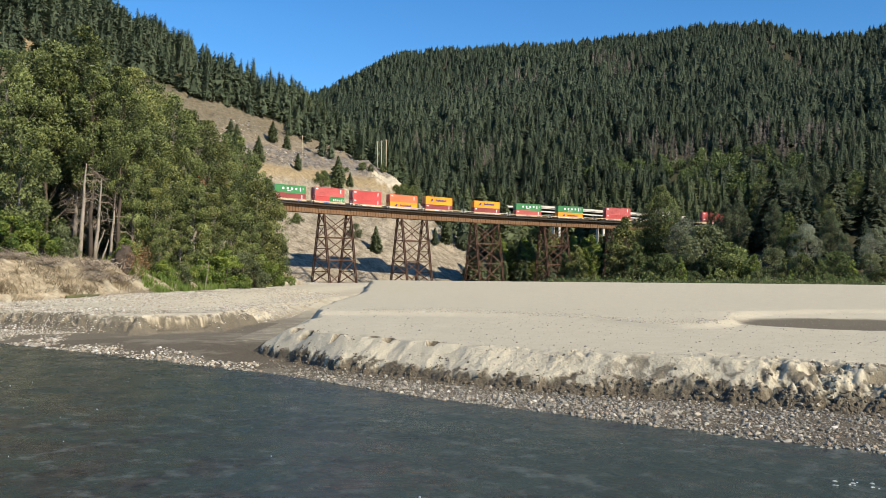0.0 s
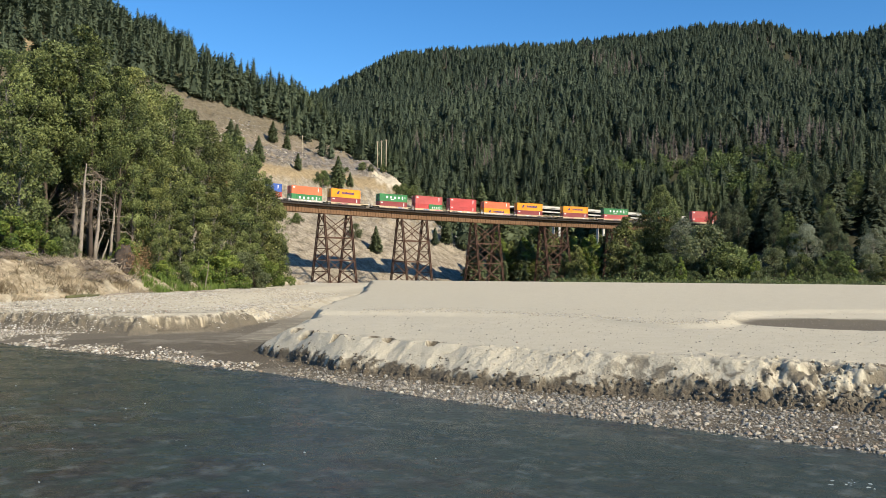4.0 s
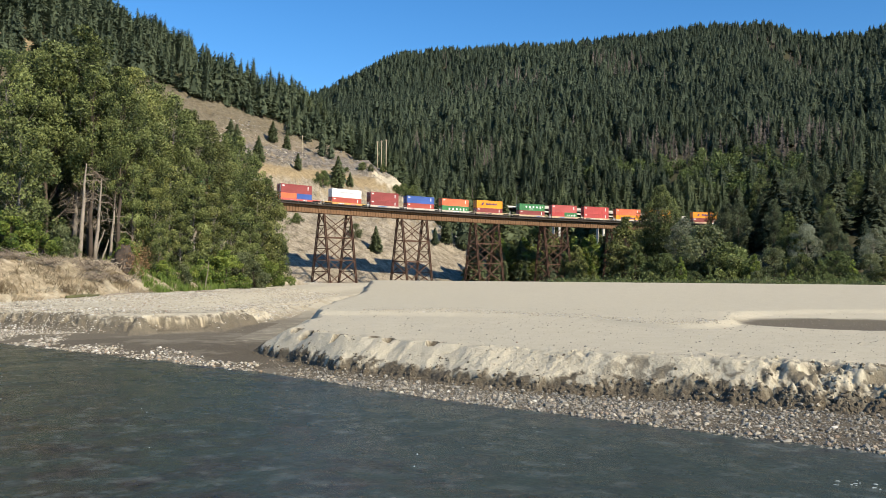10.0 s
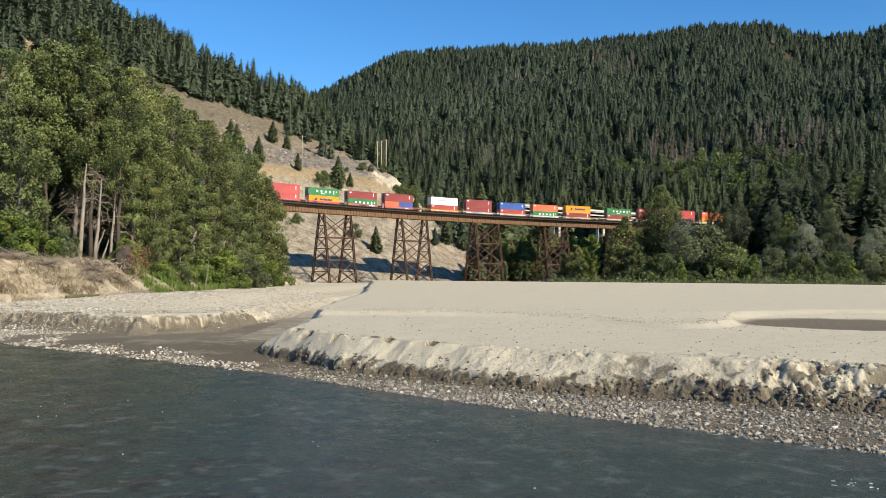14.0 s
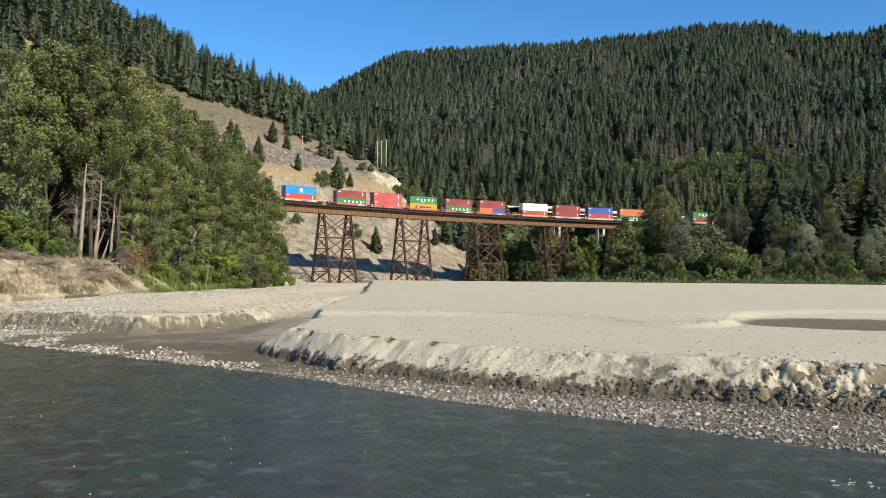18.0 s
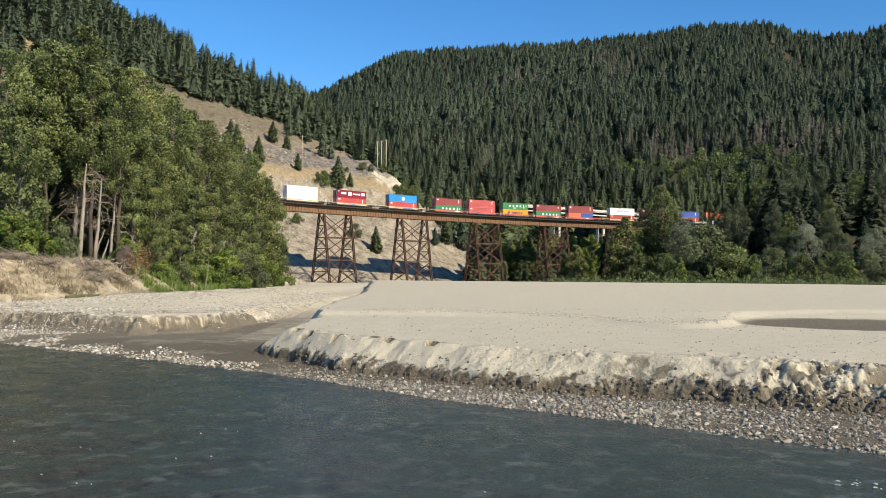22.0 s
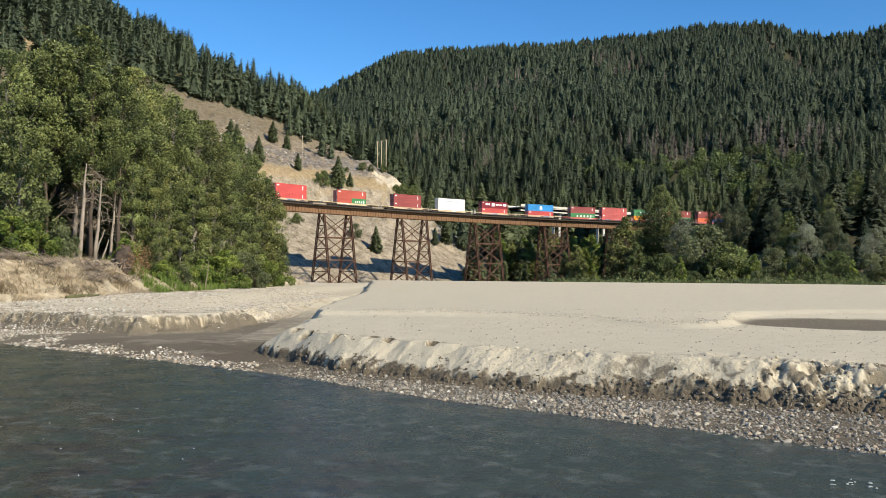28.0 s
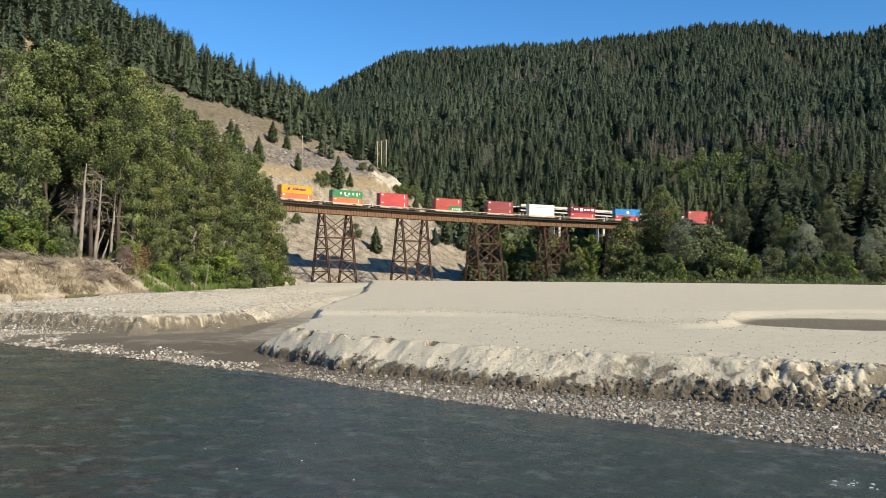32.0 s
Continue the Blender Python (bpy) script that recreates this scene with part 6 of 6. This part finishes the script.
def dead_trunk(x, y, height, r, lean, seed, limbs):
    rng = random.Random(seed)
    z = land_at(x, y)
    t = thing("dead_trunk", "bare bleached dead trunk on the river bank", "tree trunk", "dead trunks on the bank")
    pts = [Vector((x + lean * q * height + rng.uniform(-0.05, 0.05), y + rng.uniform(-0.05, 0.05), z - 0.4 + height * q)) for q in (0, 0.2, 0.4, 0.6, 0.8, 1.0)]
    part("trunk", Shape().tube(pts, [r * 1.2, r, r * 0.9, r * 0.75, r * 0.5, r * 0.2], 9).mesh("trunk", None, True), DEAD, t)
    for k in range(limbs):
        q = rng.uniform(0.35, 0.97)
        p = pts[0].lerp(pts[-1], q)
        a = rng.uniform(0, 6.28)
        d = Vector((math.cos(a), math.sin(a), rng.uniform(-0.1, 0.5)))
        ln = rng.uniform(0.8, 3.0)
        g = Shape()
        m, e = p + d * ln * 0.5, p + d * ln + Vector((0, 0, -0.45 * ln))
        g.tube([p, m, e], [0.04, 0.026, 0.008], 5)
        for j in range(5):
            s = m.lerp(e, rng.uniform(-0.6, 0.9))
            v = Vector((rng.uniform(-1, 1), rng.uniform(-1, 1), rng.uniform(-0.9, 0.5))) * rng.uniform(0.3, 0.9)
            g.tube([s, s + v * 0.6, s + v + Vector((0, 0, -0.15))], [0.017, 0.012, 0.005], 4)
        part("limb", g.mesh("limb"), TWIG, t)


def build_bank():
    rng = np.random.default_rng(31)
    for x, y, h, r, lean, k, limbs in ((-35.9, 84.0, 10.0, 0.22, 0.05, 1, 12), (-34.6, 84.6, 8.6, 0.18, 0.06, 2, 14), (-38.4, 88.5, 9.0, 0.24, 0.03, 3, 70), (-37.6, 90.5, 9.5, 0.16, 0.02, 11, 30),
                                       (-34.6, 88.5, 8.0, 0.15, 0.05, 4, 14), (-36.0, 87.2, 3.6, 0.14, 0.35, 5, 0), (-34.6, 86.0, 2.8, 0.12, 0.30, 6, 0),
                                       (-45.0, 91.0, 7.0, 0.13, 0.02, 7, 4), (-30.9, 93.0, 4.6, 0.10, 0.10, 8, 2), (-27.5, 98.5, 3.8, 0.07, 0.12, 9, 1)):
        dead_trunk(x, y, h, r, lean, k, limbs)
    # dry grass
    n = 8200
    y = rng.uniform(60, 118, n)
    x = bank_foot(y) - np.abs(rng.normal(1.2, 3.4, n)) + 0.6
    keep = fbm(x * 0.35, y * 0.35, 3, 33) + rng.normal(0, 0.06, n) > 0.0
    x, y = x[keep], y[keep]
    z = land(x, y)
    V, T = [], []
    for px, py, pz in zip(x, y, z):
        tone = float(np.clip(0.5 + 1.6 * vnoise(px * 0.7, py * 0.4, 3) - 0.8 + rng.normal(0, 0.2), 0, 1))
        for q in range(5):
            a, ln, lean = rng.uniform(0, 6.28), rng.uniform(0.2, 0.85), rng.uniform(0.5, 1.6)
            w = 0.028
            dx, dy = math.cos(a), math.sin(a)
            bx, by = px + rng.normal(0, 0.15), py + rng.normal(0, 0.15)
            V += [(bx - dy * w, by + dx * w, pz - 0.05), (bx + dy * w, by - dx * w, pz - 0.05), (bx + dx * lean * ln, by + dy * lean * ln, pz + ln * (1 - 0.4 * lean))]
            T += [tone] * 3
    me = mesh_np("dry_grass", np.array(V), np.arange(len(V)).reshape(-1, 3), (STRAW,))
    float_attr(me, "tint", T)
    tagged(new("dry_grass", me), "straw-coloured dry grass on the river bank", "grass", kind="stuff")
    # fresh grass at the foot of the young trees
    n = 5200
    y = rng.uniform(84, 132, n)
    x = bank_foot(y) - 0.6 + rng.normal(0, 2.4, n)
    keep = (x < bank_foot(y) + 1.5) & (fbm(x * 0.4, y * 0.4, 3, 35) > -0.06)
    x, y = x[keep], y[keep]
    z = land(x, y)
    V, T = [], []
    for px, py, pz in zip(x, y, z):
        tone = rng.uniform(0.1, 0.9)
        for q in range(4):
            a, ln, lean = rng.uniform(0, 6.28), rng.uniform(0.25, 0.9), rng.uniform(0.1, 0.9)
            dx, dy, w = math.cos(a), math.sin(a), 0.05
            V += [(px - dy * w, py + dx * w, pz - 0.05), (px + dy * w, py - dx * w, pz - 0.05), (px + dx * lean * ln, py + dy * lean * ln, pz + ln)]
            T += [tone] * 3
    me = mesh_np("green_grass", np.array(V), np.arange(len(V)).reshape(-1, 3), (HERB,))
    float_attr(me, "tint", T)
    tagged(new("green_grass", me), "fresh green grass below the young cottonwoods", "grass", kind="stuff")
    # fallen logs
    for x0, y0, x1, y1, r, mat, label in ((-30.6, 69.3, -29.2, 72.6, 0.14, MOSSY, "green mossy log lying at the foot of the bank"), (-28.8, 73.0, -27.5, 80.5, 0.09, DEAD, "bleached branch lying on the gravel terrace"),
                                          (-25.5, 88.0, -24.3, 93.0, 0.07, DEAD, "pale branch lying in the grass")):
        t = thing("fallen_log", label, "log", "driftwood on the terrace")
        a, b = Vector((x0, y0, land_at(x0, y0) + r * 0.7)), Vector((x1, y1, land_at(x1, y1) + r * 0.7))
        part("stem", Shape().tube([a, a.lerp(b, 0.4) + Vector((0, 0, 0.05)), a.lerp(b, 0.75), b], [r, r * 0.95, r * 0.75, r * 0.5], 8).mesh("stem", None, True), mat, t)
        for k in range(3):
            p = a.lerp(b, 0.25 + 0.22 * k)
            part("stub", Shape().tube([p, p + Vector((0.3 - 0.25 * k, -0.2, 0.55))], [r * 0.3, r * 0.12], 5).mesh("stub"), mat, t)
    # brush piles of dry twigs
    for x, y, w, h, count in ((-31.8, 77.0, 2.8, 1.4, 300), (-33.9, 73.0, 1.6, 1.1, 90), (-36.0, 70.5, 1.8, 0.8, 70), (-37.8, 73.5, 2.4, 1.0, 90), (-30.8, 75.0, 1.8, 1.2, 90), (-30.4, 80.0, 2.0, 1.0, 80)):
        t = thing("brush_pile", "tangle of dry brown brushwood on the bank", "brushwood", "brush piles on the bank")
        g = Shape()
        z = land_at(x, y)
        for k in range(count):
            a = rng.uniform(0, 6.28)
            p = Vector((x + rng.normal(0, w / 2.6), y + rng.normal(0, w / 3), z + rng.uniform(0, h * 0.5)))
            d = Vector((math.cos(a), math.sin(a), rng.uniform(-0.1, 0.6))) * rng.uniform(0.5, 1.4)
            g.tube([p, p + d * 0.5 + Vector((0, 0, 0.08)), p + d], [0.030, 0.022, 0.009], 4)
        tagged(part("brushwood", g.mesh("brushwood"), TWIG, t), kind="stuff")
    # overturned root plate with withered leaves
    t = thing("root_plate", "overturned tree root plate with dark earth and withered leaves", "tree root")
    x, y = -31.5, 84.0
    z = land_at(x, y) - 0.4
    v, f = stone_arrays(rng, 3, 0.9, 0.05)
    v = v * (1 + 0.5 * np.array([noise.noise(Vector(q) * 2.1) for q in v])[:, None]) * np.array([0.9, 0.7, 1.9]) + np.array([x, y, z + 1.2])
    part("earth", mesh_np("earth", v, f, (DARK_BARK,), True), None, t)
    for k in range(12):
        a, e = rng.uniform(0, 6.28), rng.uniform(-0.8, 0.9)
        p = Vector((x, y, z + 1.2))
        d = Vector((math.cos(a) * 0.8, -abs(math.sin(a)) * 0.6, e)) * rng.uniform(1.4, 2.4)
        part("root", Shape().tube([p, p + d * 0.6, p + d + Vector((0, 0, -0.3))], [0.07, 0.045, 0.015], 5).mesh("root"), TWIG, t)
    P = np.array([x + 1.7, y - 0.5, z + 1.5]) + rng.normal(size=(900, 3)) * np.array([0.65, 0.5, 0.75])
    P[:, 2] = np.maximum(P[:, 2], z - 0.3)
    part("withered_leaves", leaf_mesh("withered_leaves", P, np.full(900, 0.5), 0.075, RUSSET, rng), None, t, "withered brown leaves")


build_bank()


def build_fringe():
    """Low weeds and seedlings where the sand bar meets the far wood."""
    rng = np.random.default_rng(58)
    for name, label, mat, count, lo, hi, seed in (("weeds", "low grey-green weeds along the far edge of the sand bar", SAGE, 420, 0.7, 1.9, 3), ("weeds", "fresh green weeds and seedlings along the far edge of the bar", BUSH, 340, 0.9, 2.8, 8)):
        x = rng.uniform(28, 128, count)
        y = np.interp(x, [28, 60, 128], [236, 224, 208]) + rng.normal(0, 3.0, count)
        z = land(x, y)
        h = rng.uniform(lo, hi, count) * (1 + 1.6 * fbm(x * 0.09, y * 0.09, 3, seed))
        per = 34
        d = rng.normal(size=(count, per, 3)) * np.array([0.42, 0.42, 0.30])
        P = np.stack([x, y, z + 0.45 * h], 1)[:, None, :] + d * h[:, None, None]
        P[:, :, 2] = np.maximum(P[:, :, 2], z[:, None] + 0.02)
        tone = np.repeat(np.clip(rng.normal(0.5, 0.22, count), 0, 1), per)
        tagged(new(name, leaf_mesh(name, P.reshape(-1, 3), tone, 0.24, mat, rng)), label, "weeds", kind="stuff")


build_fringe()

# ---------------------------------------------------------------- foam and boils on the river
FOAM = painted("white water foam", (0.30, 0.34, 0.34), 0.35, 0.0, (0.16, 0.20, 0.20), 0.6, 6.0, 0.5)
DRIFT = []


def flake(rng, w, h, n, thick=0.012):
    """Irregular lens-shaped patch that rises a little in the middle."""
    g = Shape()
    ang = np.linspace(0, 2 * np.pi, n, endpoint=False)
    rad = 1 + 0.4 * rng.normal(0, 0.6, n).clip(-1, 1)
    g.v += [(w * r * math.cos(a), h * r * math.sin(a), -0.012) for a, r in zip(ang, rad)]
    g.v += [(0.55 * w * r * math.cos(a), 0.55 * h * r * math.sin(a), thick) for a, r in zip(ang, rad)]
    g.v.append((0, 0, thick * 1.2))
    for i in range(n):
        j = (i + 1) % n
        g.f += [(i, j, n + j, n + i), (n + i, n + j, 2 * n)]
    return g


def build_foam():
    rng = np.random.default_rng(12)
    # small pale pieces serve as foam and as sun glints on the ripples
    kinds = [flake(rng, rng.uniform(0.012, 0.045), rng.uniform(0.008, 0.018), 9, 0.010).mesh("fleck", FOAM, True) for k in range(9)]
    for k in range(220):
        t = new("foam_sparkle", kinds[k % 9])
        tagged(t, "small white fleck drifting on the river, made for foam and sun sparkle", "foam", "foam on the river")
        DRIFT.append((t, rng.uniform(-75, 42), rng.uniform(-9.5, 6.3), rng.uniform(1.7, 2.3), rng.uniform(-0.3, 0.3)))


build_foam()


def build_standing_wave():
    rng = np.random.default_rng(4)
    w = thing("standing_wave", "small white breaking wave standing over a hidden stone", "wave")
    for k in range(14):
        g = flake(rng, rng.uniform(0.012, 0.05), rng.uniform(0.004, 0.010), 10, rng.uniform(0.004, 0.012))
        ob = part("foam_crest", g.mesh("foam_crest", None, True), FOAM, w)
        ob.location = (rng.normal(0, 0.34), rng.normal(0, 0.16), 0.0)
    w.matrix_world = Matrix.Translation((8.15, 16.7, 0.015)) @ Matrix.Rotation(-0.2, 4, 'Z')
    return w


wave = build_standing_wave()


# ---------------------------------------------------------------- what moves
def motions():
    for ob, s0, up in MOVING:
        rows = []
        for k in range(17):
            t = 2.0 * k
            x, y, th = track(s0 + SPEED * t)
            rows.append((t, Matrix.Translation((x, y, rail_z(s0 + SPEED * t) + up)) @ Matrix.Rotation(th, 4, 'Z')))
        walk(ob, rows)
    walk(river, [(t, RIVER @ Matrix.Translation((1.9 * (t - 16.0), 0, 0))) for t in (0.0, 16.0, 32.0)])

    for ob, u, v, speed, turn in DRIFT:
        m = Matrix.Rotation(turn, 4, 'Z')
        walk(ob, [(t, RIVER @ Matrix.Translation((u + speed * t, v, 0.018)) @ m) for t in (0.0, 16.0, 32.0)])
    rest = wave.matrix_world.copy()
    walk(wave, [(0.5 * k, rest @ Matrix.Translation((0.05 * math.sin(2.9 * k), 0.02 * math.sin(4.1 * k), 0.012 * math.sin(5.3 * k))) @ Matrix.Rotation(0.10 * math.sin(3.7 * k), 4, 'Z')) for k in range(65)])


motions()
